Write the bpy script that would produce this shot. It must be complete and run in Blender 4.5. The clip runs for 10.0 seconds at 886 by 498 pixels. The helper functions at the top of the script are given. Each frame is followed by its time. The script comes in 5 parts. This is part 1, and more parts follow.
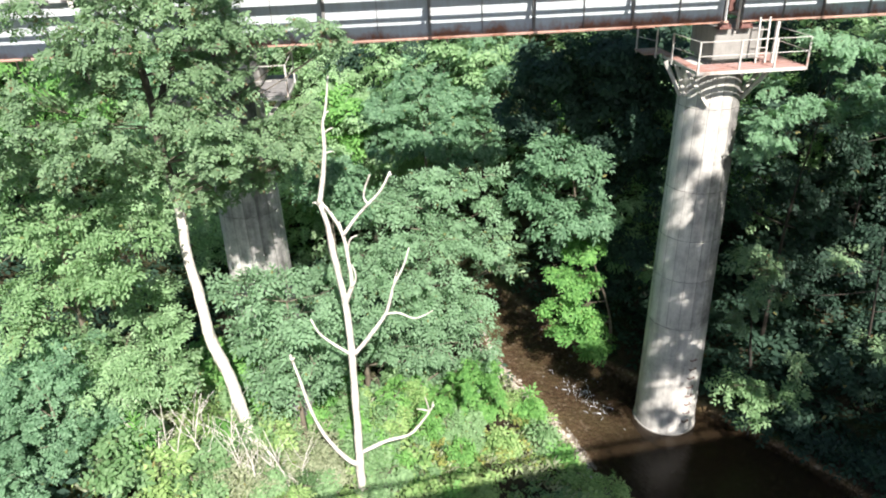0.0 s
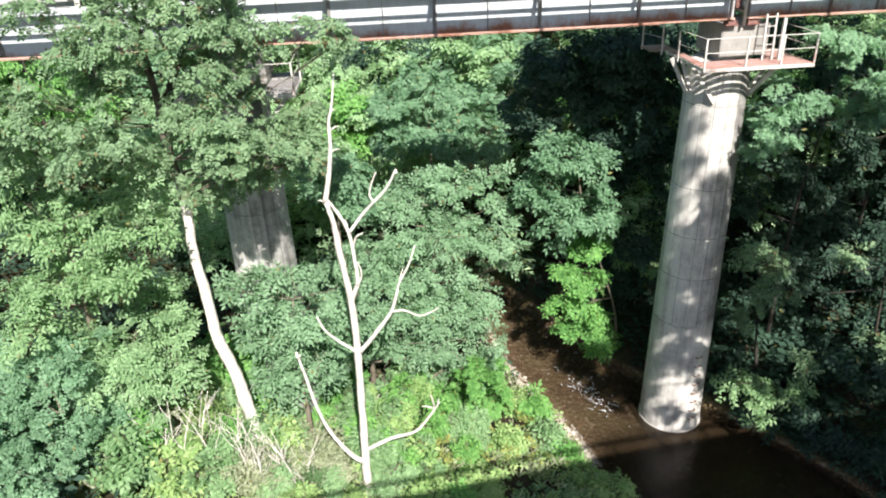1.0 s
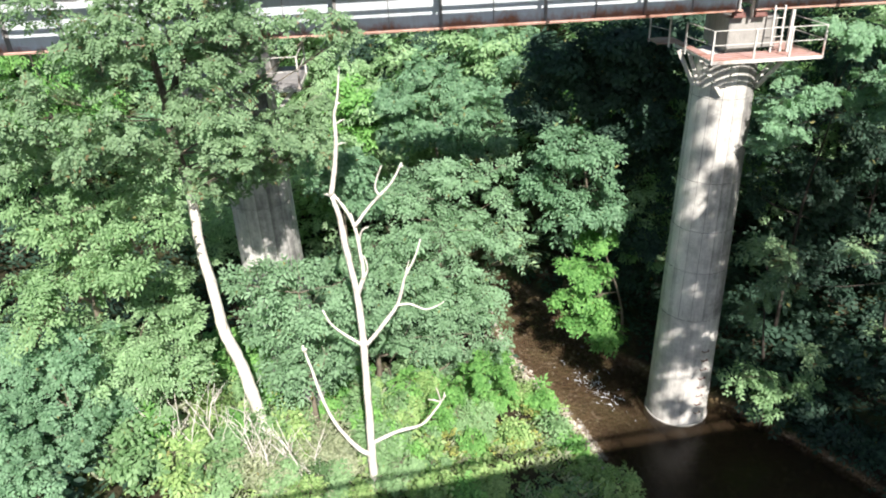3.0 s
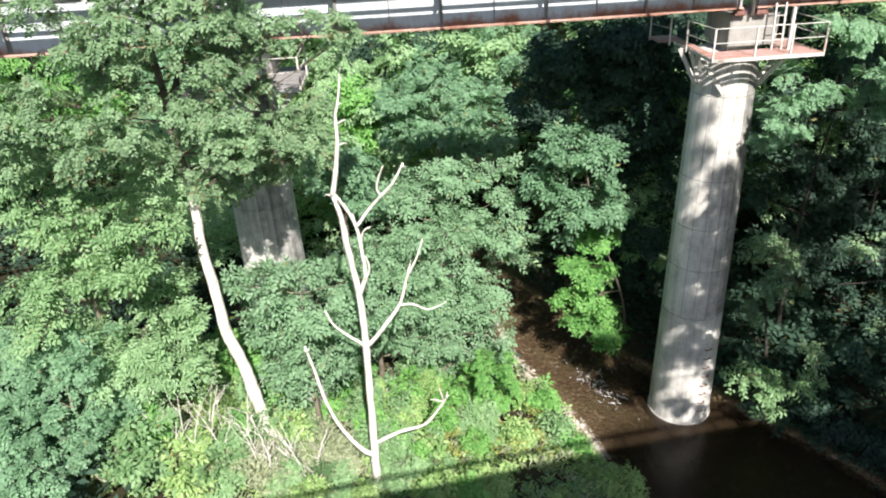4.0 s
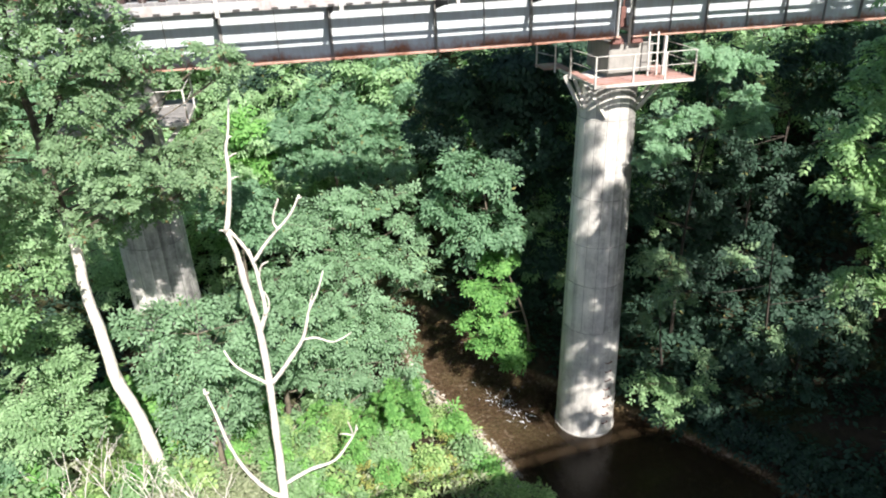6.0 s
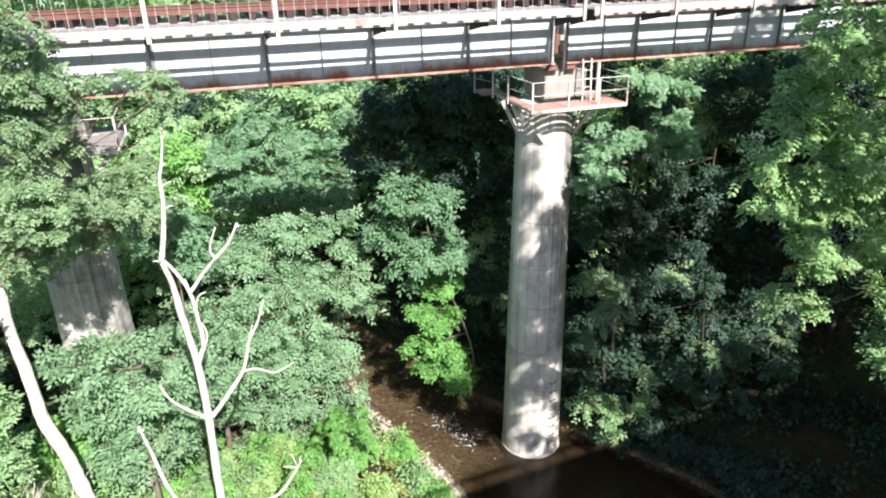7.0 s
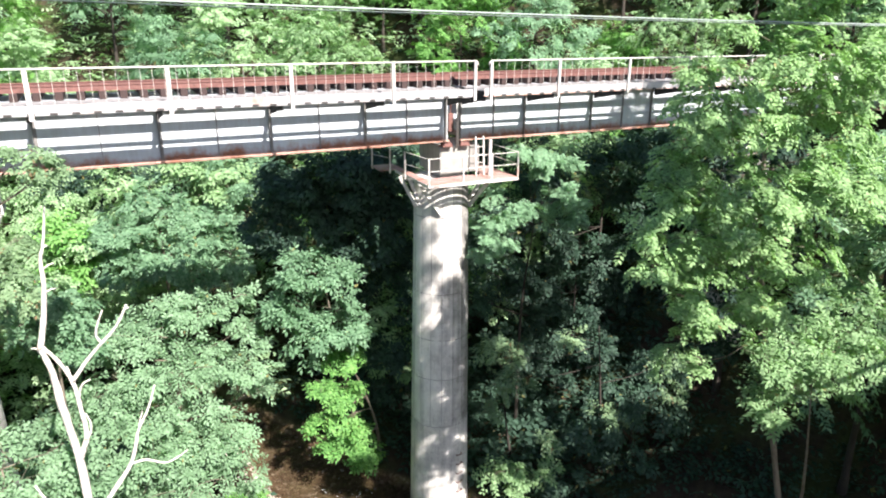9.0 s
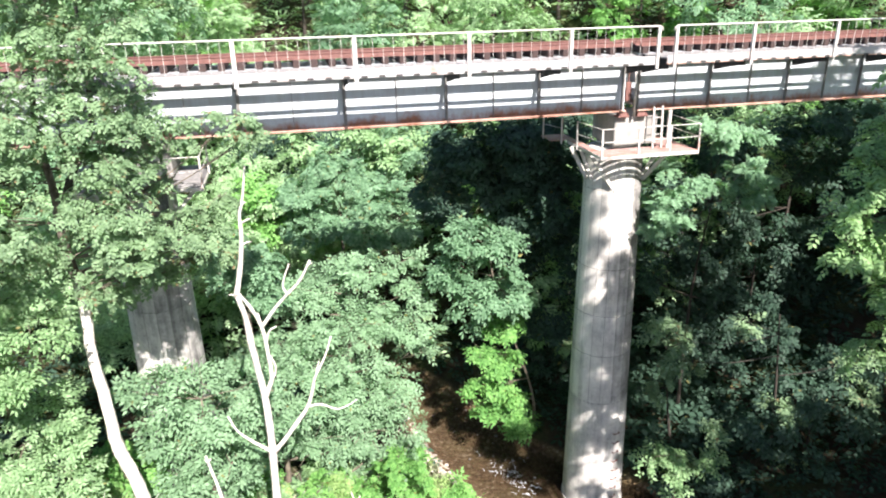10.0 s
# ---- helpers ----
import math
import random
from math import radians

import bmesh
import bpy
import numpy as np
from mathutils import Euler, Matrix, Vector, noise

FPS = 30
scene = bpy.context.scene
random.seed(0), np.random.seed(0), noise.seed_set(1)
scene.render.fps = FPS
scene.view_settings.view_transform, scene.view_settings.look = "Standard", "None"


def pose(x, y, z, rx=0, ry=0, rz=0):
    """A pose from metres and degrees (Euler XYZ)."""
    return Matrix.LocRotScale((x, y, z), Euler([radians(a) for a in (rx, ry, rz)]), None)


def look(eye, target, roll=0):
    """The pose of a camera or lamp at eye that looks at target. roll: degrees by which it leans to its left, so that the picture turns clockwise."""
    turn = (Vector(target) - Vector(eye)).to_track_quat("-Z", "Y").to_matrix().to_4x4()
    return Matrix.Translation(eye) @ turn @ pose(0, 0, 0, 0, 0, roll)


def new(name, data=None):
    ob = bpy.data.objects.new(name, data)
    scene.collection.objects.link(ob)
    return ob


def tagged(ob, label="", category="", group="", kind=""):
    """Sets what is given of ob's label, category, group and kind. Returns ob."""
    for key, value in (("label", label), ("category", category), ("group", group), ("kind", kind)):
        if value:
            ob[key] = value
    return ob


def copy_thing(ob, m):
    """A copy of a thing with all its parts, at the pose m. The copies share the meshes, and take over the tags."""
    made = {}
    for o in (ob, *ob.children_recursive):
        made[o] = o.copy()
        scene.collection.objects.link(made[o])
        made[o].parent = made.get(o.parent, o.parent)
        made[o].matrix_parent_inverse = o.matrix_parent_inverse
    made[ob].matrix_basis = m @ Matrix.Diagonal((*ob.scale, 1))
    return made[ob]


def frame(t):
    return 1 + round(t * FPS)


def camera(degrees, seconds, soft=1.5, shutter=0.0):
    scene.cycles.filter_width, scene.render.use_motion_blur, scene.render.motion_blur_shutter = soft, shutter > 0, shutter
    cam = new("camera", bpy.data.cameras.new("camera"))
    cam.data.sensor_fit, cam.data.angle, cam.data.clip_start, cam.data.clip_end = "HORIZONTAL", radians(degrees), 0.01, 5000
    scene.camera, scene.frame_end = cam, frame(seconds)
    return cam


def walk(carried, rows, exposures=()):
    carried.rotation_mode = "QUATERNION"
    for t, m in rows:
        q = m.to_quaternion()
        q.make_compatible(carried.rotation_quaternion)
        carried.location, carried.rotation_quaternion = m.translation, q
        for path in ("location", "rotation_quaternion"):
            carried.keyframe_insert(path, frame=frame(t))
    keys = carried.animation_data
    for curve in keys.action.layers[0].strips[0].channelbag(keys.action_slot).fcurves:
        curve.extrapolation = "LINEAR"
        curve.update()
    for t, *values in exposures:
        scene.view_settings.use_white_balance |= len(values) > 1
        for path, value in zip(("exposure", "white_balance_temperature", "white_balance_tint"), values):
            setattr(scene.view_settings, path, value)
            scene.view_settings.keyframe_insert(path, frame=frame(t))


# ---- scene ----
cam = camera(65.5, 10.0, soft=2.0, shutter=0.12)
PATH = [
    (0, (0.941, -0.471, 20.438), (1.086, 1.309, 19.537), -2.2),
    (0.5, (0.952, -0.472, 20.465), (1.086, 1.306, 19.559), -2.2),
    (1, (0.9, -0.457, 20.481), (1.032, 1.319, 19.571), -2.4),
    (1.5, (0.879, -0.441, 20.48), (1.005, 1.334, 19.568), -2.5),
    (2, (0.902, -0.45, 20.471), (1.023, 1.324, 19.553), -2.5),
    (2.5, (0.918, -0.463, 20.461), (1.034, 1.308, 19.539), -2.5),
    (4, (0.906, -0.441, 20.464), (1.014, 1.328, 19.539), -3.1),
    (4.5, (0.89, -0.421, 20.473), (0.997, 1.349, 19.548), -2.8),
    (5, (0.917, -0.423, 20.48), (1.045, 1.352, 19.566), -3.1),
    (5.5, (1.006, -0.408, 20.495), (1.276, 1.359, 19.599), -2.0),
    (5.7, (1.020, -0.398, 20.506), (1.341, 1.366, 19.620), -2.0),
    (6.8, (1.075, -0.330, 20.580), (1.599, 1.413, 19.750), -1.2),
    (7, (1.077, -0.319, 20.592), (1.63, 1.421, 19.775), -1.0),
    (7.5, (0.978, -0.283, 20.596), (1.63, 1.446, 19.831), -0.5),
    (8, (0.897, -0.294, 20.606), (1.671, 1.415, 19.913), 0.1),
    (8.5, (0.986, -0.42, 20.668), (1.848, 1.266, 20.025), 0.6),
    (9, (1.005, -0.452, 20.709), (1.853, 1.248, 20.083), 0.5),
    (9.5, (0.902, -0.418, 20.679), (1.537, 1.357, 20.013), -0.2),
    (10, (0.779, -0.372, 20.651), (1.185, 1.457, 19.95), -1.2),
]
walk(cam, [(t, look(eye, target, roll)) for t, eye, target, roll in PATH], [(0.0, 1.1, 6500, 12.8), (5.5, 1.1, 6500, 12.8), (7.0, 1.28, 6500, 14.3), (8.5, 1.48, 6500, 16.3), (10.0, 1.58, 6500, 17.3)])

# ---- light ----
SUN_AZ, SUN_EL = radians(8.0), radians(44.0)
TO_SUN = Vector((math.sin(SUN_AZ) * math.cos(SUN_EL), -math.cos(SUN_AZ) * math.cos(SUN_EL), math.sin(SUN_EL)))
world = bpy.data.worlds.new("sky")
scene.world = world
world.use_nodes = True
sky = world.node_tree.nodes.new("ShaderNodeTexSky")
sky.sky_type, sky.sun_disc = "NISHITA", False
sky.sun_elevation, sky.sun_rotation = SUN_EL, math.pi - SUN_AZ
world.node_tree.nodes["Background"].inputs[1].default_value = 0.075
world.node_tree.links.new(sky.outputs[0], world.node_tree.nodes["Background"].inputs[0])
sun = new("sun", bpy.data.lights.new("sun", "SUN"))
sun.data.energy, sun.data.angle, sun.data.color = 5.0, radians(0.55), (1.0, 0.95, 0.86)
sun.matrix_world = Matrix.Translation((0, -20, 60)) @ TO_SUN.to_track_quat("Z", "Y").to_matrix().to_4x4()


# ---- materials ----
class Mat:
    """A small node-graph writer."""

    def __init__(self, name):
        self.m = bpy.data.materials.new(name)
        self.m.use_nodes = True
        self.t = self.m.node_tree
        self.b = self.t.nodes["Principled BSDF"]
        self.out = self.t.nodes["Material Output"]
        self.co = self.t.nodes.new("ShaderNodeTexCoord").outputs["Object"]

    def put(self, socket, v):
        if hasattr(v, "is_output"):
            self.t.links.new(v, socket)
        elif isinstance(v, tuple) and len(v) == 3 and socket.type == "RGBA":
            socket.default_value = (*v, 1)
        else:
            socket.default_value = v

    def node(self, kind, **ins):
        n = self.t.nodes.new(kind)
        for k, v in ins.items():
            self.put(n.inputs[int(k[1:]) if k[0] == "i" and k[1:].isdigit() else k], v)
        return n

    def scaled(self, sx, sy, sz, co=None):
        n = self.node("ShaderNodeMapping", Vector=co or self.co)
        n.inputs["Scale"].default_value = (sx, sy, sz)
        return n.outputs[0]

    def noise(self, scale, detail=4.0, rough=0.55, co=None):
        n = self.node("ShaderNodeTexNoise", Vector=co or self.co, Scale=scale, Detail=detail, Roughness=rough)
        return n.outputs["Fac"]

    def ramp(self, fac, *stops):
        n = self.node("ShaderNodeValToRGB", Fac=fac)
        e = n.color_ramp.elements
        while len(e) < len(stops):
            e.new(0.5)
        for el, (p, c) in zip(e, stops):
            el.position = p
            el.color = (c, c, c, 1) if isinstance(c, (int, float)) else (*c, 1)
        return n.outputs[0]

    def mix(self, fac, a, b, blend="MIX"):
        n = self.t.nodes.new("ShaderNodeMix")
        n.data_type, n.blend_type = "RGBA", blend
        self.put(n.inputs[0], fac), self.put(n.inputs[6], a), self.put(n.inputs[7], b)
        return n.outputs[2]

    def math(self, op, a, b=0.0):
        n = self.t.nodes.new("ShaderNodeMath")
        n.operation = op
        self.put(n.inputs[0], a), self.put(n.inputs[1], b)
        return n.outputs[0]

    def bump(self, height, strength=0.4, distance=0.02):
        n = self.node("ShaderNodeBump", Height=height, Strength=strength, Distance=distance)
        self.t.links.new(n.outputs[0], self.b.inputs["Normal"])

    def done(self, color, rough=0.8, metal=0.0, spec=0.5):
        self.put(self.b.inputs["Base Color"], color)
        self.put(self.b.inputs["Roughness"], rough)
        self.put(self.b.inputs["Metallic"], metal)
        self.put(self.b.inputs["Specular IOR Level"], spec)
        return self.m


def leaf_material(name, dark, light, glow, sere=0.005, sere_tone=(0.22, 0.21, 0.08)):
    """Leaves: colour drifts from bough to bough and leaf to leaf; light passes through the blade."""
    m = Mat(name)
    dark, light = [(c[0] * 1.13, c[1] * 1.03, c[2] * 1.42) for c in (dark, light)]
    geo = m.t.nodes.new("ShaderNodeNewGeometry")
    info = m.t.nodes.new("ShaderNodeObjectInfo")
    n = m.math("ADD", m.math("MULTIPLY", m.noise(0.9, 3), 0.75), m.math("MULTIPLY", geo.outputs["Random Per Island"], 0.5))
    n = m.math("ADD", n, m.math("MULTIPLY", m.math("SUBTRACT", info.outputs["Random"], 0.5), 0.25))
    col = m.ramp(n, (0.32, dark), (0.88, light))
    tip = m.math("MULTIPLY", m.math("GREATER_THAN", geo.outputs["Random Per Island"], 1 - 5 * sere), m.math("GREATER_THAN", m.noise(1.4, 2), 0.57))  # withered leaves come in patches
    col = m.mix(tip, col, sere_tone)
    m.done(col, 0.62, 0.0, 0.28)
    tr = m.node("ShaderNodeBsdfTranslucent", Color=m.mix(1.0, col, glow, "MULTIPLY"))
    mx = m.node("ShaderNodeMixShader", i0=0.31, i1=m.b.outputs[0], i2=tr.outputs[0])
    m.t.links.new(mx.outputs[0], m.out.inputs[0])
    return m.m


LEAF_LOCUST = leaf_material("locust_leaves", (0.078, 0.155, 0.058), (0.195, 0.325, 0.132), (1.25, 1.5, 0.8), 0.02, (0.2, 0.15, 0.08))
LEAF_BLUE = leaf_material("bluish_locust_leaves", (0.084, 0.186, 0.074), (0.2, 0.37, 0.165), (1.15, 1.5, 0.85))
LEAF_GREEN = leaf_material("green_leaves", (0.088, 0.18, 0.07), (0.21, 0.37, 0.165), (1.2, 1.5, 0.8))
LEAF_LIME = leaf_material("yellow_green_leaves", (0.068, 0.205, 0.038), (0.19, 0.42, 0.09), (1.2, 1.5, 0.6))
# green leaves with the shade about the bridge put into their colour
LEAF_SHADE = leaf_material("shade_toned_leaves", (0.015, 0.039, 0.02), (0.053, 0.113, 0.056), (1.1, 1.5, 0.8))
LEAF_HERB = leaf_material("herb_leaves", (0.13, 0.265, 0.06), (0.33, 0.5, 0.15), (1.2, 1.3, 0.65))
LEAF_FERN = leaf_material("yellowed_fern_leaves", (0.15, 0.24, 0.05), (0.42, 0.44, 0.11), (1.3, 1.3, 0.6))
LEAF_MID = leaf_material("sunny_green_leaves", (0.1, 0.21, 0.065), (0.235, 0.4, 0.15), (1.2, 1.5, 0.7))
LEAF_SUN = leaf_material("sunlit_locust_leaves", (0.095, 0.2, 0.062), (0.245, 0.425, 0.14), (1.2, 1.5, 0.75))
LEAF_WOOD = leaf_material("hillside_leaves", (0.15, 0.275, 0.1), (0.33, 0.53, 0.22), (1.2, 1.5, 0.75))
LEAF_GRASS = leaf_material("dry_grass", (0.2, 0.27, 0.11), (0.45, 0.53, 0.28), (1.3, 1.3, 0.8))


def bark_material(name, dark, light, scale=1.0):
    m = Mat(name)
    a = m.noise(9 * scale, 6, 0.65, m.scaled(1, 1, 0.22))
    b = m.noise(1.3, 4)
    col = m.mix(m.ramp(b, (0.35, 0.0), (0.7, 1.0)), m.ramp(a, (0.3, dark), (0.68, light)), m.ramp(a, (0.3, light), (0.6, light)))
    m.bump(a, 0.7, 0.03)
    return m.done(col, 0.9)


BARK = bark_material("grey_brown_bark", (0.05, 0.04, 0.03), (0.2, 0.17, 0.13))
# bark darkened in its colour for trunks that stand in shade
BARK_SHADE = bark_material("shade_toned_bark", (0.016, 0.013, 0.011), (0.055, 0.046, 0.037))


def crown_shaded_bark():
    """A pale trunk: sunlit tone below, the crown's shade put into the dark bark colour above."""
    m = Mat("crown_shade_on_bark")
    a = m.noise(8, 6, 0.7, m.scaled(1, 1, 0.3))
    b = m.noise(1.6, 5, 0.6)
    z = m.node("ShaderNodeSeparateXYZ", Vector=m.co).outputs[2]
    wood = m.ramp(a, (0.28, (0.34, 0.29, 0.24)), (0.5, (0.74, 0.7, 0.64)))
    bark = m.ramp(a, (0.3, (0.035, 0.028, 0.022)), (0.68, (0.19, 0.16, 0.13)))
    edge = m.ramp(m.math("ADD", m.math("MULTIPLY", z, 0.06), m.math("MULTIPLY", b, 0.3)), (0.76, 0.0), (0.84, 1.0))
    m.bump(a, 0.8, 0.03)
    return m.done(m.mix(edge, wood, bark), 0.9)


BARK_PALE = crown_shaded_bark()


def dead_wood():
    m = Mat("bleached_dead_wood")
    a = m.noise(14, 6, 0.7, m.scaled(1, 1, 0.15))
    col = m.mix(m.ramp(m.noise(2.2, 5), (0.55, 0.0), (0.72, 0.55)), m.ramp(a, (0.28, (0.3, 0.26, 0.22)), (0.55, (0.68, 0.65, 0.6))), (0.4, 0.34, 0.28))
    m.bump(a, 0.5, 0.02)
    return m.done(col, 0.85)


DEAD = dead_wood()


def painted_steel(name, paint, rust_low, rust_high, z0, z1):
    """Old paint; rust creeps up from z0 and fades out at z1."""
    m = Mat(name)
    z = m.node("ShaderNodeSeparateXYZ", Vector=m.t.nodes.new("ShaderNodeNewGeometry").outputs["Position"]).outputs[2]
    n = m.noise(1.3, 5, 0.55, m.scaled(1, 1, 0.8))
    fine = m.noise(9, 5, 0.6, m.scaled(1, 1, 0.7))
    level = m.node("ShaderNodeMapRange", Value=z)
    level.inputs["From Min"].default_value, level.inputs["From Max"].default_value = z0, z1
    level.inputs["To Min"].default_value, level.inputs["To Max"].default_value = rust_low, rust_high
    rust = m.ramp(m.math("ADD", m.math("MULTIPLY", n, 0.72), m.math("ADD", m.math("MULTIPLY", fine, 0.28), level.outputs[0])), (0.8, 0.0), (1.2, 1.0))
    grime = m.ramp(m.noise(4.5, 6, 0.7, m.scaled(1.6, 1.6, 0.12)), (0.4, 0.0), (0.8, 0.4))
    col = m.mix(grime, paint, (0.3, 0.27, 0.24))
    rusty = m.ramp(fine, (0.3, (0.18, 0.075, 0.045)), (0.7, (0.38, 0.17, 0.105)))
    m.bump(m.math("ADD", m.math("MULTIPLY", rust, 0.4), m.math("MULTIPLY", fine, 0.5)), 0.3, 0.01)
    return m.done(m.mix(rust, col, rusty), m.ramp(rust, (0.0, 0.45), (1.0, 0.9)), 0.0, 0.4)


STEEL = painted_steel("pale_blue_grey_girder_paint", (0.53, 0.58, 0.62), 0.5, 0.14, 16.75, 17.2)
FLANGE = painted_steel("rusty_flange", (0.6, 0.37, 0.3), 0.36, 0.34, 16.0, 19.0)
WHITE = painted_steel("white_handrail_paint", (0.6, 0.58, 0.55), 0.24, 0.24, 15.0, 20.0)
EDGE = painted_steel("weathered_grey_edge_paint", (0.4, 0.4, 0.41), 0.26, 0.26, 15.0, 20.0)
STIFF = painted_steel("stained_stiffener_paint", (0.2, 0.195, 0.19), 0.36, 0.12, 16.75, 17.5)
PLATE = painted_steel("worn_red_platform_plate", (0.4, 0.24, 0.22), 0.3, 0.34, 15.0, 16.0)


def concrete(name, light, dark, streak=1.0, low=0.0):
    """Board-marked concrete: tall form panels with dark seams above the height low, blotched and washed below it."""
    m = Mat(name)
    sep = m.node("ShaderNodeSeparateXYZ", Vector=m.co)
    wind = m.math("MULTIPLY", m.math("ARCTAN2", sep.outputs[1], sep.outputs[0]), 2.55)
    tone = m.t.nodes.new("ShaderNodeTexWhiteNoise")
    tone.noise_dimensions = "1D"
    m.put(tone.inputs["W"], m.math("FLOOR", wind))
    high = m.math("MULTIPLY", m.ramp(m.math("SUBTRACT", sep.outputs[2], low), (0.0, 0.0), (0.12, 1.0)), streak)
    seam = m.math("MULTIPLY", m.ramp(m.math("ABSOLUTE", m.math("SUBTRACT", m.math("FRACT", wind), 0.5)), (0.47, 0.0), (0.49, 0.8)), high)
    runs = m.noise(3.4, 6, 0.7, m.scaled(1, 1, 0.07))
    blot = m.noise(0.75, 7, 0.68)
    spots = m.noise(3.2, 6, 0.75)
    grain = m.noise(26, 5, 0.7)
    f = m.math("ADD", m.math("MULTIPLY", m.math("SUBTRACT", tone.outputs[0], 0.5), m.math("MULTIPLY", high, 0.3)), m.math("ADD", m.math("MULTIPLY", runs, 0.5), m.math("ADD", m.math("MULTIPLY", blot, 0.62), m.math("MULTIPLY", spots, 0.34))))
    col = m.ramp(f, (0.5, dark), (0.84, light))
    col = m.mix(m.ramp(spots, (0.6, 0.0), (0.7, 0.45)), col, (0.23, 0.2, 0.16))
    col = m.mix(m.ramp(grain, (0.35, 0.35), (0.65, 0.0)), col, (0.16, 0.15, 0.13))
    col = m.mix(m.math("MULTIPLY", seam, m.ramp(runs, (0.35, 0.35), (0.6, 1.0))), col, (0.05, 0.048, 0.045))
    m.bump(m.math("SUBTRACT", m.math("ADD", m.math("MULTIPLY", grain, 0.4), m.math("MULTIPLY", tone.outputs[0], 0.4)), m.math("MULTIPLY", seam, 1.2)), 0.4, 0.02)
    return m.done(col, 0.9, 0.0, 0.3)


CONCRETE = concrete("board_marked_concrete", (0.74, 0.72, 0.68), (0.17, 0.165, 0.165), 1.0, 5.2)
CONCRETE_DARK = concrete("weathered_grey_concrete", (0.74, 0.73, 0.7), (0.15, 0.15, 0.15), 1.0, 2.0)
CONCRETE_PLAIN = concrete("plain_concrete", (0.4, 0.385, 0.365), (0.2, 0.195, 0.185), 0.0)
CONCRETE_PALE = concrete("pale_block_concrete", (0.37, 0.36, 0.34), (0.18, 0.175, 0.17), 0.0)


def simple(name, a, b, scale, rough=0.85, bump=0.3, stretch=(1, 1, 1), metal=0.0):
    m = Mat(name)
    n = m.noise(scale, 6, 0.65, m.scaled(*stretch))
    big = m.noise(scale * 0.13, 3)
    m.bump(n, bump, 0.02)
    return m.done(m.mix(m.math("MULTIPLY", big, 0.6), m.ramp(n, (0.3, a), (0.7, b)), a), rough, metal)


JOINT = simple("stained_pour_joint", (0.03, 0.028, 0.026), (0.32, 0.31, 0.3), 2.2)
SLEEPER = simple("weathered_sleeper_timber", (0.025, 0.016, 0.015), (0.085, 0.052, 0.047), 9, stretch=(3, 0.3, 3))
RAIL = simple("rusty_rail", (0.11, 0.05, 0.043), (0.25, 0.12, 0.1), 8, 0.8)
PLANK = simple("worn_walkway_plate", (0.17, 0.165, 0.165), (0.36, 0.35, 0.345), 7, 0.7)
STONE = simple("river_stone", (0.2, 0.18, 0.16), (0.55, 0.51, 0.46), 5)
STONE_PALE = simple("pale_dry_stone", (0.45, 0.41, 0.36), (0.74, 0.7, 0.64), 5)


def gravel():
    m = Mat("mixed_gravel")
    tone = m.t.nodes.new("ShaderNodeNewGeometry").outputs["Random Per Island"]
    n = m.noise(18, 5, 0.7)
    col = m.mix(m.math("MULTIPLY", n, 0.6), m.ramp(tone, (0.0, (0.16, 0.12, 0.085)), (0.45, (0.42, 0.37, 0.31)), (1.0, (0.7, 0.66, 0.6))), (0.22, 0.18, 0.14))
    m.bump(n, 0.4, 0.02)
    return m.done(col, 0.85)


GRAVEL = gravel()
# steel colour with shade put in, for bracket sides and edge openings
SHADE_STEEL = simple("shade_dark_steel", (0.025, 0.025, 0.025), (0.08, 0.075, 0.07), 9)
CABLE = simple("pale_cable_sheath", (0.24, 0.29, 0.27), (0.36, 0.42, 0.39), 20, 0.5)
FOAM_GLINT = simple("foam_and_sky_glints", (0.3, 0.31, 0.33), (0.55, 0.57, 0.6), 30, 0.4)
ASPHALT = simple("worn_asphalt", (0.04, 0.04, 0.04), (0.09, 0.09, 0.09), 30)


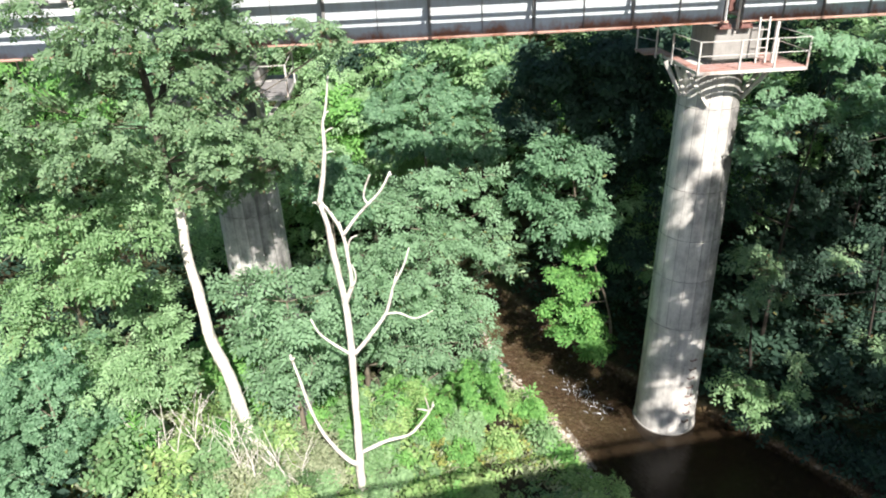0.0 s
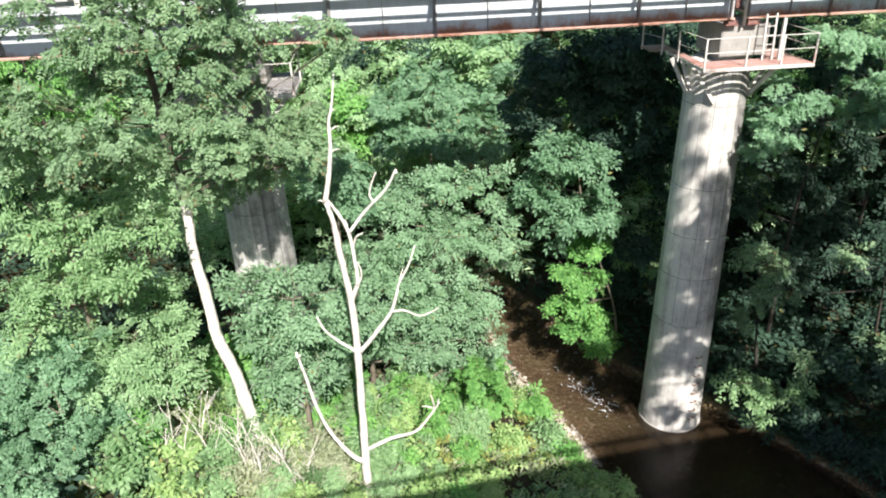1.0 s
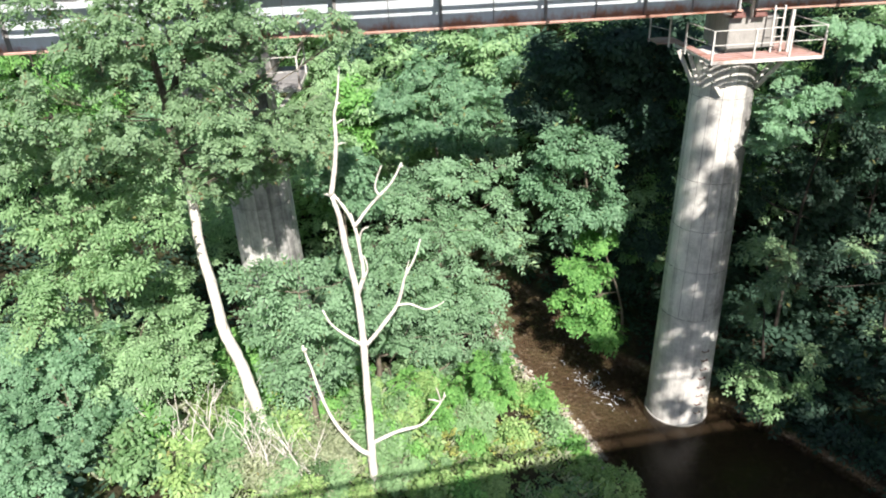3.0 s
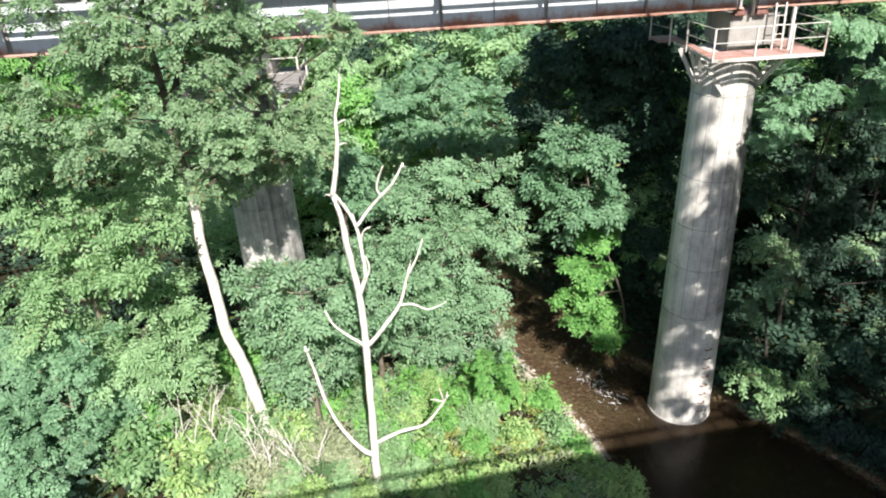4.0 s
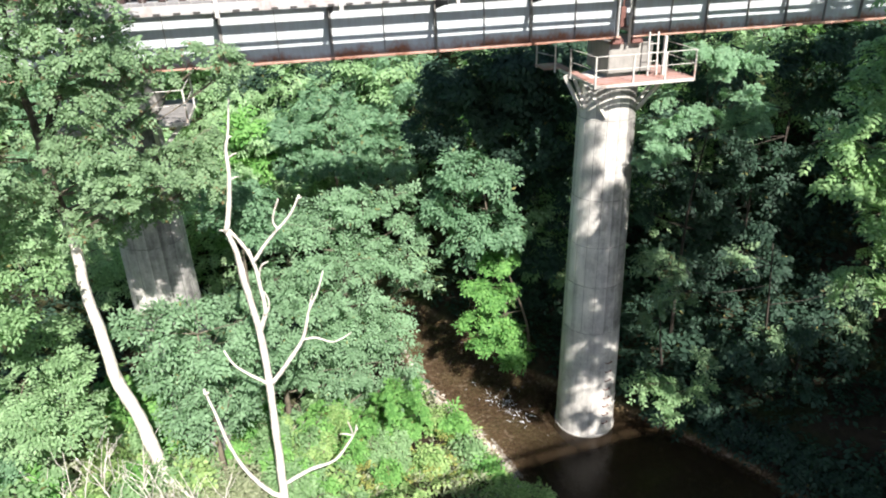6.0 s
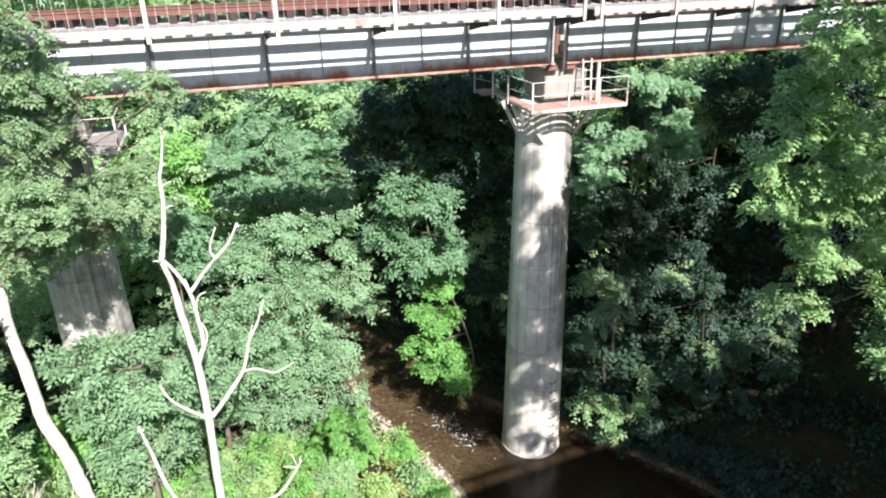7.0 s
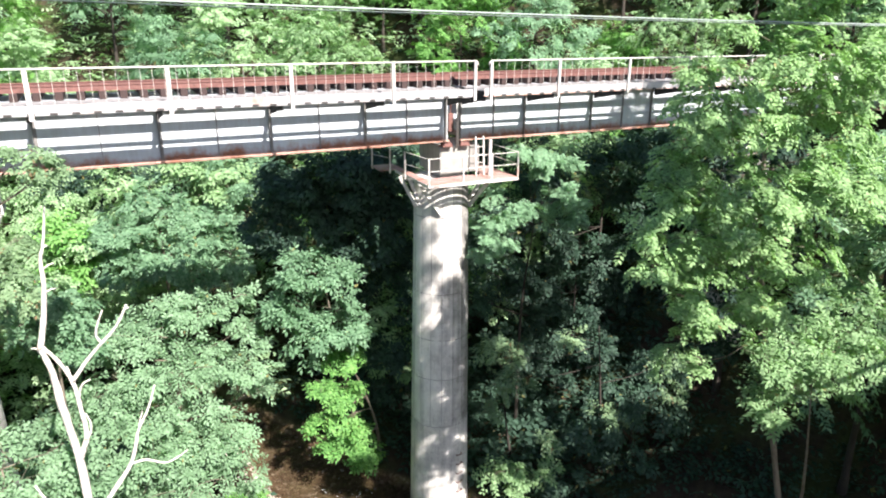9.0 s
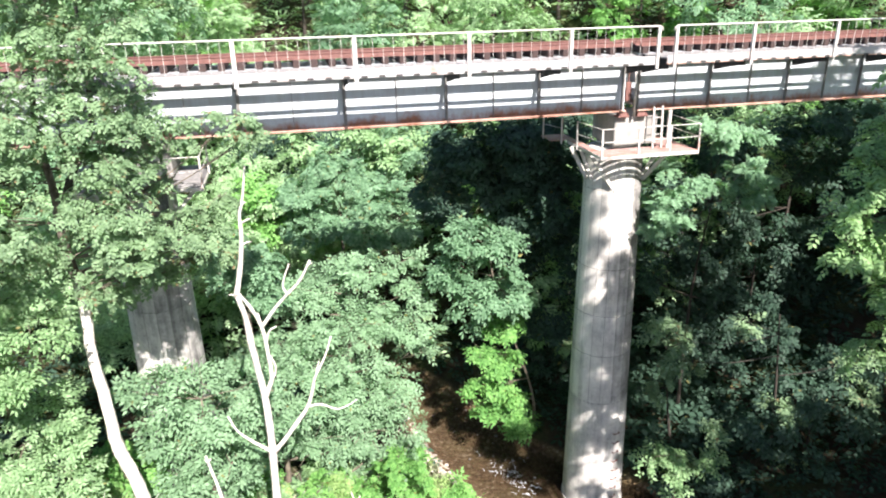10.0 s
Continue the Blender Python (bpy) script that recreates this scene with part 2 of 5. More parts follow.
def soil():
    """Woodland floor, turning to wet gravel at and under the water line."""
    m = Mat("woodland_floor")
    a, b, c = m.noise(0.35, 5), m.noise(3.5, 6, 0.7), m.noise(22, 5, 0.75)
    col = m.ramp(m.math("ADD", m.math("MULTIPLY", b, 0.6), m.math("MULTIPLY", c, 0.4)), (0.32, (0.016, 0.012, 0.008)), (0.68, (0.075, 0.055, 0.035)))
    col = m.mix(m.ramp(a, (0.42, 0.0), (0.62, 0.75)), col, m.ramp(b, (0.3, (0.02, 0.035, 0.01)), (0.7, (0.06, 0.09, 0.025))))
    v = m.node("ShaderNodeTexVoronoi", Vector=m.co, Scale=6.0)
    v2 = m.node("ShaderNodeTexVoronoi", Vector=m.co, Scale=15.0)
    peb = m.ramp(m.node("ShaderNodeSeparateColor", Color=v.outputs["Color"]).outputs[0], (0.1, (0.1, 0.062, 0.034)), (0.8, (0.2, 0.13, 0.075)), (0.985, (0.36, 0.28, 0.2)))
    fin = m.ramp(m.node("ShaderNodeSeparateColor", Color=v2.outputs["Color"]).outputs[0], (0.1, (0.08, 0.05, 0.027)), (0.8, (0.19, 0.125, 0.07)), (0.985, (0.34, 0.26, 0.18)))
    bed = m.mix(m.ramp(m.noise(1.2, 5), (0.38, 0.1), (0.62, 0.9)), peb, fin)
    bed = m.mix(m.ramp(m.noise(0.55, 4), (0.4, 0.0), (0.62, 0.7)), bed, m.mix(0.5, bed, (0.2, 0.17, 0.075)))
    z = m.node("ShaderNodeSeparateXYZ", Vector=m.t.nodes.new("ShaderNodeNewGeometry").outputs["Position"]).outputs[2]
    wet = m.ramp(m.math("ADD", m.math("MULTIPLY", z, 1.0), m.math("MULTIPLY", b, 0.25)), (0.16, 1.0), (0.36, 0.0))
    m.bump(m.math("ADD", b, m.math("ADD", c, m.math("MULTIPLY", m.math("MULTIPLY", v.outputs["Distance"], wet), -1.5))), 0.8, 0.06)
    return m.done(m.mix(wet, col, bed), 0.9, 0.0, 0.25)


SOIL = soil()


def water():
    m = Mat("shallow_brown_water")
    n = m.math("ADD", m.noise(2.6, 4, 0.6, m.scaled(1.0, 0.6, 1)), m.math("MULTIPLY", m.noise(11.0, 3), 0.4))
    m.bump(n, 0.5, 0.06)
    m.done((0.022, 0.015, 0.009), 0.04, 0.0, 0.5)
    m.b.inputs["IOR"].default_value = 1.33
    d = m.t.nodes.new("ShaderNodeAttribute")
    d.attribute_name = "depth"
    m.put(m.b.inputs["Alpha"], m.ramp(d.outputs["Fac"], (0.0, 0.15), (0.25, 0.45), (0.75, 0.93)))
    return m.m


WATER = water()


# ---- building helpers ----
class Build:
    """Collects boxes, tubes and prisms into one mesh."""

    def __init__(self):
        self.v, self.f = [], []

    def box(self, x0, x1, y0, y1, z0, z1, chamfer=0.0):
        if chamfer <= 0:
            n = len(self.v)
            self.v += [(x, y, z) for z in (z0, z1) for x, y in ((x0, y0), (x1, y0), (x1, y1), (x0, y1))]
            self.f += [tuple(n + i for i in q) for q in ((3, 2, 1, 0), (4, 5, 6, 7), (0, 1, 5, 4), (1, 2, 6, 5), (2, 3, 7, 6), (3, 0, 4, 7))]
            return self
        c = chamfer
        ring = lambda k: [(x0 + k, y0 + c), (x0 + c, y0 + k), (x1 - c, y0 + k), (x1 - k, y0 + c), (x1 - k, y1 - c), (x1 - c, y1 - k), (x0 + c, y1 - k), (x0 + k, y1 - c)]
        n = len(self.v)
        for z, k in ((z0, c * 0.7), (z0 + c, 0), (z1 - c, 0), (z1, c * 0.7)):
            self.v += [(x, y, z) for x, y in ring(k)]
        for r in range(3):
            for i in range(8):
                j = (i + 1) % 8
                self.f.append((n + 8 * r + i, n + 8 * r + j, n + 8 * r + 8 + j, n + 8 * r + 8 + i))
        self.f += [tuple(n + i for i in range(7, -1, -1)), tuple(n + 24 + i for i in range(8))]
        return self

    def tube(self, pts, radii, sides=6, rough=0.0, seed=0):
        """A capped tube through pts; rough makes the section uneven."""
        rng = random.Random(seed)
        pts = [Vector(p) for p in pts]
        if not hasattr(radii, "__len__"):
            radii = [radii] * len(pts)
        n0, up = len(self.v), Vector((0.13, 0.31, 0.94))
        for i, (p, r) in enumerate(zip(pts, radii)):
            d = (pts[min(i + 1, len(pts) - 1)] - pts[max(i - 1, 0)]).normalized()
            a = d.cross(up if abs(d.dot(up)) < 0.95 else Vector((1, 0, 0))).normalized()
            b = d.cross(a)
            for k in range(sides):
                t = 2 * math.pi * k / sides
                q = r * (1 + rough * (rng.random() - 0.5))
                self.v.append(tuple(p + a * q * math.cos(t) + b * q * math.sin(t)))
        for i in range(len(pts) - 1):
            for k in range(sides):
                a, b = n0 + i * sides + k, n0 + i * sides + (k + 1) % sides
                self.f.append((a, b, b + sides, a + sides))
        self.f += [tuple(n0 + k for k in range(sides - 1, -1, -1)), tuple(n0 + (len(pts) - 1) * sides + k for k in range(sides))]
        return self

    def bar(self, a, b, w, h):
        """A square bar between two points."""
        a, b = Vector(a), Vector(b)
        d = (b - a).normalized()
        s = d.cross(Vector((0, 0, 1)) if abs(d.z) < 0.95 else Vector((1, 0, 0))).normalized() * w / 2
        u = s.cross(d).normalized() * h / 2
        n = len(self.v)
        self.v += [tuple(p + q) for p in (a, b) for q in (-s - u, s - u, s + u, -s + u)]
        self.f += [tuple(n + i for i in q) for q in ((3, 2, 1, 0), (4, 5, 6, 7), (0, 1, 5, 4), (1, 2, 6, 5), (2, 3, 7, 6), (3, 0, 4, 7))]
        return self

    def prism(self, poly, x0, x1):
        """A polygon of (y, z) drawn out along x."""
        n, k = len(self.v), len(poly)
        self.v += [(x, y, z) for x in (x0, x1) for y, z in poly]
        self.f += [tuple(n + i for i in range(k - 1, -1, -1)), tuple(n + k + i for i in range(k))]
        self.f += [(n + i, n + (i + 1) % k, n + k + (i + 1) % k, n + k + i) for i in range(k)]
        return self

    def mesh(self, name, material, smooth=False):
        me = bpy.data.meshes.new(name)
        me.from_pydata(self.v, [], self.f)
        bm = bmesh.new()
        bm.from_mesh(me)
        bmesh.ops.recalc_face_normals(bm, faces=bm.faces)
        bm.to_mesh(me)
        bm.free()
        if smooth:
            me.shade_smooth()
        me.materials.append(material)
        return me


def quads(name, verts, material):
    """A mesh of loose blades from an (n, 4, 3) or (n, 3, 3) array."""
    n, k = len(verts), verts.shape[1]
    me = bpy.data.meshes.new(name)
    me.vertices.add(k * n), me.loops.add(k * n), me.polygons.add(n)
    me.vertices.foreach_set("co", np.ascontiguousarray(verts, dtype=np.float32).ravel())
    me.loops.foreach_set("vertex_index", np.arange(k * n, dtype=np.int32))
    me.polygons.foreach_set("loop_start", np.arange(0, k * n, k, dtype=np.int32))
    me.update(calc_edges=True)
    me.materials.append(material)
    return me


def part(name, build, material, parent, label="", smooth=False):
    """Links a Build (or a ready mesh) as one mesh object under a thing or a part."""
    me = build.mesh(name, material, smooth) if isinstance(build, Build) else build
    ob = new(name, me)
    ob.parent = parent
    if parent is not None:
        ob.matrix_parent_inverse = Matrix.Identity(4)
    if label:
        tagged(ob, label)
    return ob


def thing(name, label, category, group="", kind="", at=(0, 0, 0)):
    ob = new(name)
    ob.empty_display_size = 0.3
    ob.location = at
    return tagged(ob, label, category, group, kind)


# ---- the ground ----
def stream_mid(y):
    return np.interp(y, [-60, -10, 8, 14, 18, 22, 26.5, 32, 38, 60], [24, 19, 16.4, 14.4, 12.8, 11.0, 8.1, 6.6, 4.0, -6])


def stream_half(y):
    return np.interp(y, [-60, 10, 18, 22, 26.5, 32, 35, 40], [5.0, 4.8, 4.3, 3.4, 2.4, 1.5, 1.0, -4.0])  # the stream is lost among the trees


def bumps(x, y):
    return 0.22 * np.sin(0.9 * x + 1.3 * np.sin(0.7 * y)) * np.cos(0.8 * y + 0.6 * np.sin(0.5 * x)) + 0.09 * np.sin(2.9 * x + 1.7 * y) * np.cos(2.3 * y - 1.1 * x)


def ground(x, y):
    """Height of the valley floor and its slopes over the water."""
    x, y = np.asarray(x, dtype=float), np.asarray(y, dtype=float)
    d = np.abs(x - stream_mid(y)) - stream_half(y)
    left = x < stream_mid(y)
    bank = np.clip(d, 0, None)
    lz = 0.35 * (1 - np.exp(-bank * 2.2)) + 0.1 * np.clip(bank, 0, 9) + 0.55 * np.clip(bank - 10.2, 0, 26)
    rz = 0.45 * (1 - np.exp(-bank * 2.2)) + 0.17 * np.clip(bank, 0, 9) + 0.85 * np.clip(bank - 9, 0, 30)
    z = np.where(left, lz, rz)
    z = z + 0.62 * np.clip(y - 35, 0, 70) * np.clip((bank + 1) / 4, 0.25, 1)
    z = z + bumps(x, y) * np.clip(bank / 1.5, 0, 1)
    side = np.clip((x - stream_mid(y)) / np.maximum(stream_half(y), 0.3) * 0.5 + 0.5, 0, 1)  # the pool deepens towards the right bank
    deep = (0.12 + 0.75 * side ** 1.5 * np.clip((27 - y) / 5, 0.25, 1)) * np.clip(-d / 1.0, 0, 1) + 0.7 * np.clip((21.8 - y) / 2.0, 0, 1) * np.clip(-d / 1.2, 0, 1)
    return np.where(d < 0, -0.04 - deep + 0.03 * np.sin(5 * x + 3 * y), z)


def axis(lo, hi, step, far):
    mid = list(np.arange(lo, hi + 0.01, step))
    out, s = [], step
    a, b = lo, hi
    low, high = [], []
    while b < far:
        s *= 1.35
        a, b = a - s, b + s
        low.append(a), high.append(b)
    return np.array(low[::-1] + mid + high)


gx, gy = axis(-26, 46, 0.5, 900), axis(4, 62, 0.5, 900)
GX, GY = np.meshgrid(gx, gy)
GZ = ground(GX, GY)
nx, ny = len(gx), len(gy)
me = bpy.data.meshes.new("ground")
me.from_pydata(np.stack([GX, GY, GZ], -1).reshape(-1, 3).tolist(), [], [(j * nx + i, j * nx + i + 1, (j + 1) * nx + i + 1, (j + 1) * nx + i) for j in range(ny - 1) for i in range(nx - 1)])
me.shade_smooth()
me.materials.append(SOIL)
tagged(new("ground", me), "brown woodland floor sloping down to a stream", "ground", kind="structure")

me = bpy.data.meshes.new("water")
ys, cols = np.linspace(-40, 35.5, 152), np.linspace(-1, 1, 17)
WY, WC = np.meshgrid(ys, cols, indexing="ij")
WX = stream_mid(WY) + WC * (stream_half(WY) + 0.3)
nc = len(cols)
me.from_pydata(np.stack([WX, WY, 0 * WX], -1).reshape(-1, 3).tolist(), [], [(j * nc + i, j * nc + i + 1, (j + 1) * nc + i + 1, (j + 1) * nc + i) for j in range(len(ys) - 1) for i in range(nc - 1)])
depth = me.attributes.new("depth", "FLOAT", "POINT")
depth.data.foreach_set("value", np.clip(-ground(WX, WY), 0, 2).astype(np.float32).ravel())
me.materials.append(WATER)
tagged(new("water", me), "shallow brown stream over a gravel bed", "water", kind="structure")


# ---- railway bridge ----
CY = 22.2            # middle of the track
WEB = (21.36, 23.04)  # the two girder webs
Z_BOT, Z_TOP = 16.72, 18.6
WALK_Z, EDGE_Y, RAIL_Z = 18.6, 19.5, 19.52


def bridge_span(x0, x1, majors, posts):
    """One deck-girder span: two plate girders, sleepers and rails on top, a bracketed walkway with a handrail."""
    span = thing("railway_bridge_span", "pale blue-grey steel railway girder span with rust along its bottom flange", "railway bridge", "spans of the railway bridge")
    for y, side in ((WEB[0], -1), (WEB[1], 1)):
        b = Build().box(x0, x1, y - 0.008, y + 0.008, Z_BOT + 0.03, Z_TOP - 0.03)
        girder = part("girder", b, STEEL, span)
        part("bottom_flange", Build().box(x0, x1, y - 0.17, y + 0.17, Z_BOT - 0.02, Z_BOT + 0.034).box(x0 + 2.4, x1 - 2.4, y - 0.15, y + 0.15, Z_BOT - 0.05, Z_BOT - 0.02), FLANGE, girder, "rusty red-brown bottom flange")
        part("top_flange", Build().box(x0, x1, y - 0.14, y + 0.14, Z_TOP - 0.034, Z_TOP), STEEL, girder)
        b = Build().box(x0, x1, y + side * 0.009, y + side * 0.025, Z_BOT + 0.034, Z_BOT + 0.15)
        b.box(x0, x1, y + side * 0.009, y + side * 0.025, Z_TOP - 0.15, Z_TOP - 0.034)
        part("flange_angle", b, STEEL, girder)
        marks = sorted(majors)
        minors = [(a + c) / 2 for a, c in zip(marks, marks[1:])]
        for x in marks:
            part("stiffener", Build().box(x - 0.05, x - 0.038, y + side * 0.026, y + side * 0.14, Z_BOT + 0.04, Z_TOP - 0.04).box(x - 0.05, x + 0.05, y + side * 0.026, y + side * 0.04, Z_BOT + 0.04, Z_TOP - 0.04), STIFF, girder, "dark stained stiffener")
        for x in minors:
            part("stiffener", Build().box(x - 0.008, x + 0.008, y + side * 0.026, y + side * 0.11, Z_BOT + 0.04, Z_TOP - 0.04), STIFF, girder)
    # cross frames between the girders
    for x in majors:
        b = Build().bar((x, WEB[0] + 0.03, Z_BOT + 0.2), (x, WEB[1] - 0.03, Z_TOP - 0.2), 0.07, 0.07).bar((x, WEB[0] + 0.03, Z_TOP - 0.2), (x, WEB[1] - 0.03, Z_BOT + 0.2), 0.07, 0.07)
        b.bar((x, WEB[0] + 0.03, Z_BOT + 0.16), (x, WEB[1] - 0.03, Z_BOT + 0.16), 0.08, 0.08)
        part("cross_frame", b, STEEL, span)
    # sleepers and rails
    sl = Build().box(-0.1, 0.1, -1.08, 1.08, 0.0, 0.22, 0.012).mesh("sleeper", SLEEPER)
    n = int((x1 - x0) / 0.53)
    rng = random.Random(int(x0 * 10) + 500)
    for i in range(n + 1):
        o = part("sleeper", sl, None, span)
        o.location = (x0 + 0.12 + i * (x1 - x0 - 0.24) / n, CY + rng.uniform(-0.03, 0.03), Z_TOP + 0.001)
        o.rotation_euler[2] = rng.uniform(-0.012, 0.012)
    profile = [(-0.064, 0), (0.064, 0), (0.06, 0.014), (0.012, 0.03), (0.012, 0.105), (0.034, 0.115), (0.034, 0.148), (-0.034, 0.148), (-0.034, 0.115), (-0.012, 0.105), (-0.012, 0.03), (-0.06, 0.014)]
    for y in (CY - 0.565, CY + 0.565):
        part("rail", Build().prism([(y + a, Z_TOP + 0.224 + c) for a, c in profile], x0, x1), RAIL, span, "rusty running rail")
    for y in (CY - 0.37, CY + 0.37, CY - 0.95, CY + 0.95):
        part("guard_rail", Build().prism([(y - 0.05, Z_TOP + 0.223), (y + 0.05, Z_TOP + 0.223), (y + 0.05, Z_TOP + 0.32), (y - 0.05, Z_TOP + 0.32)], x0, x1), RAIL, span, "rusty red guard timber")
    # walkway: brackets, strips with gaps, edge channel
    for x in majors:
        y0 = WEB[0] - 0.15
        b = Build().prism([(y0, WALK_Z - 0.06), (EDGE_Y + 0.04, WALK_Z - 0.06), (EDGE_Y + 0.04, WALK_Z - 0.35), (EDGE_Y + 0.5, WALK_Z - 0.4), (y0, Z_TOP - 0.64)], x - 0.006, x + 0.006)
        b.box(x - 0.06, x + 0.06, EDGE_Y + 0.04, y0, WALK_Z - 0.06, WALK_Z - 0.045)
        # the dark colour stands for the bracket's side turned from the sun
        part("bracket", b, SHADE_STEEL, span, "steel walkway bracket, its unlit side put into the colour")
    for y0, y1 in ((20.84, 21.2), (20.34, 20.59), (19.96, 20.07)):
        part("walkway_plate", Build().box(x0, x1, y0, y1, WALK_Z - 0.04, WALK_Z, 0.006), PLANK, span, "worn pale walkway plate")
    part("walkway_plate", Build().box(x0, x1, EDGE_Y + 0.03, EDGE_Y + 0.34, WALK_Z - 0.04, WALK_Z, 0.006), PLANK, span, "worn pale walkway plate")
    part("edge_channel", Build().box(x0, x1, EDGE_Y, EDGE_Y + 0.012, WALK_Z - 0.17, WALK_Z + 0.06).box(x0, x1, EDGE_Y + 0.012, EDGE_Y + 0.08, WALK_Z - 0.17, WALK_Z - 0.155), EDGE, span, "weathered grey-white edge channel")
    part("edge_lip", Build().box(x0, x1, EDGE_Y + 0.004, EDGE_Y + 0.09, WALK_Z - 0.2, WALK_Z - 0.172), FLANGE if x0 > 12 else EDGE, span, "stained lip under the edge channel")
    # small dark boxes on the edge, put in for shadowed openings
    notch = Build().box(-0.09, 0.09, 0, 0.2, -0.064, 0.0).mesh("walkway_tie", SHADE_STEEL)
    for i in range(int((x1 - x0) / 0.5)):
        part("walkway_tie", notch, None, span).location = (x0 + 0.25 + i * 0.5, EDGE_Y - 0.003, WALK_Z - 0.135)
    # handrail
    for x in posts:
        b = Build().box(x - 0.055, x + 0.055, EDGE_Y - 0.028, EDGE_Y - 0.004, WALK_Z - 0.32, RAIL_Z).box(x - 0.055, x - 0.043, EDGE_Y - 0.075, EDGE_Y - 0.028, WALK_Z - 0.32, RAIL_Z)
        part("handrail_post", b, WHITE, span, "white steel handrail post")
    lo, hi = min(posts), max(posts)
    part("top_rail", Build().tube([(lo - 0.1, EDGE_Y - 0.03, RAIL_Z - 0.12), (lo - 0.08, EDGE_Y - 0.03, RAIL_Z - 0.02), (lo, EDGE_Y - 0.03, RAIL_Z + 0.02), (hi, EDGE_Y - 0.03, RAIL_Z + 0.02), (hi + 0.08, EDGE_Y - 0.03, RAIL_Z - 0.02), (hi + 0.1, EDGE_Y - 0.03, RAIL_Z - 0.12)], 0.023, 8), WHITE, span, "white tubular top rail", True)
    bal = Build().tube([(0, 0, WALK_Z + 0.06), (0, 0, RAIL_Z)], 0.0055, 5).mesh("baluster", WHITE)
    k = int((hi - lo) / 0.29)
    for i in range(1, k):
        part("baluster", bal, None, span).location = (lo + (hi - lo) * i / k, EDGE_Y + 0.0, 0)
    return span


bridge_span(-3.72, 12.02, [-3.67, -0.6, 2.57, 5.8, 8.93, 11.93], [-3.7, -0.46, 2.8, 6.08, 9.22, 12.06])
bridge_span(12.42, 28.2, [12.5, 15.2, 18.27, 21.3, 24.6, 28.1], [12.66, 15.34, 18.39, 21.3, 24.6, 28.1])
bridge_span(-19.9, -4.1, [-19.8, -16.6, -13.4, -10.2, -7.0, -4.2], [-19.8, -16.6, -13.4, -10.2, -7.0, -4.2])
bridge_span(28.6, 44.4, [28.7, 31.8, 34.9, 38.0, 41.1, 44.3], [28.7, 31.8, 34.9, 38.0, 41.1, 44.3])


def shaft(name, r0, r1, z0, z1, material, parent, seg=56):
    """A lift of a round tapering shaft, its edges rounded by a shallow groove."""
    b = Build()
    zs = [(z0, r0 - 0.003), (z0 + 0.006, r0), (z1 - 0.014, r1), (z1, r1 - 0.02)]
    for z, r in zs:
        for k in range(seg):
            a = 2 * math.pi * k / seg
            q = r * (1 + 0.004 * (k % 2))
            b.v.append((q * math.cos(a), q * math.sin(a), z))
    for i in range(len(zs) - 1):
        for k in range(seg):
            j = (k + 1) % seg
            b.f.append((i * seg + k, i * seg + j, (i + 1) * seg + j, (i + 1) * seg + k))
    b.f += [tuple(range(seg - 1, -1, -1)), tuple(range((len(zs) - 1) * seg, len(zs) * seg))]
    o = part(name, b, material, parent)
    o.data.materials.append(JOINT)
    for k in range(2 * seg, 3 * seg):  # the joint is stained dark
        o.data.polygons[k].material_index = 1
    return o


def pier(x, foot, cap_z, r_top, material, label, joints):
    p = thing("bridge_pier", label, "bridge pier", "piers of the railway bridge", at=(x, CY, 0))
    zs = [foot] + joints + [cap_z]
    rad = lambda z: r_top + (13.6 - z) * 0.0155 + (0.0 if z > 13.6 else 0.0)
    for a, c in zip(zs, zs[1:]):
        shaft("shaft_lift", rad(a), rad(c), a, c, material, p)
    return p


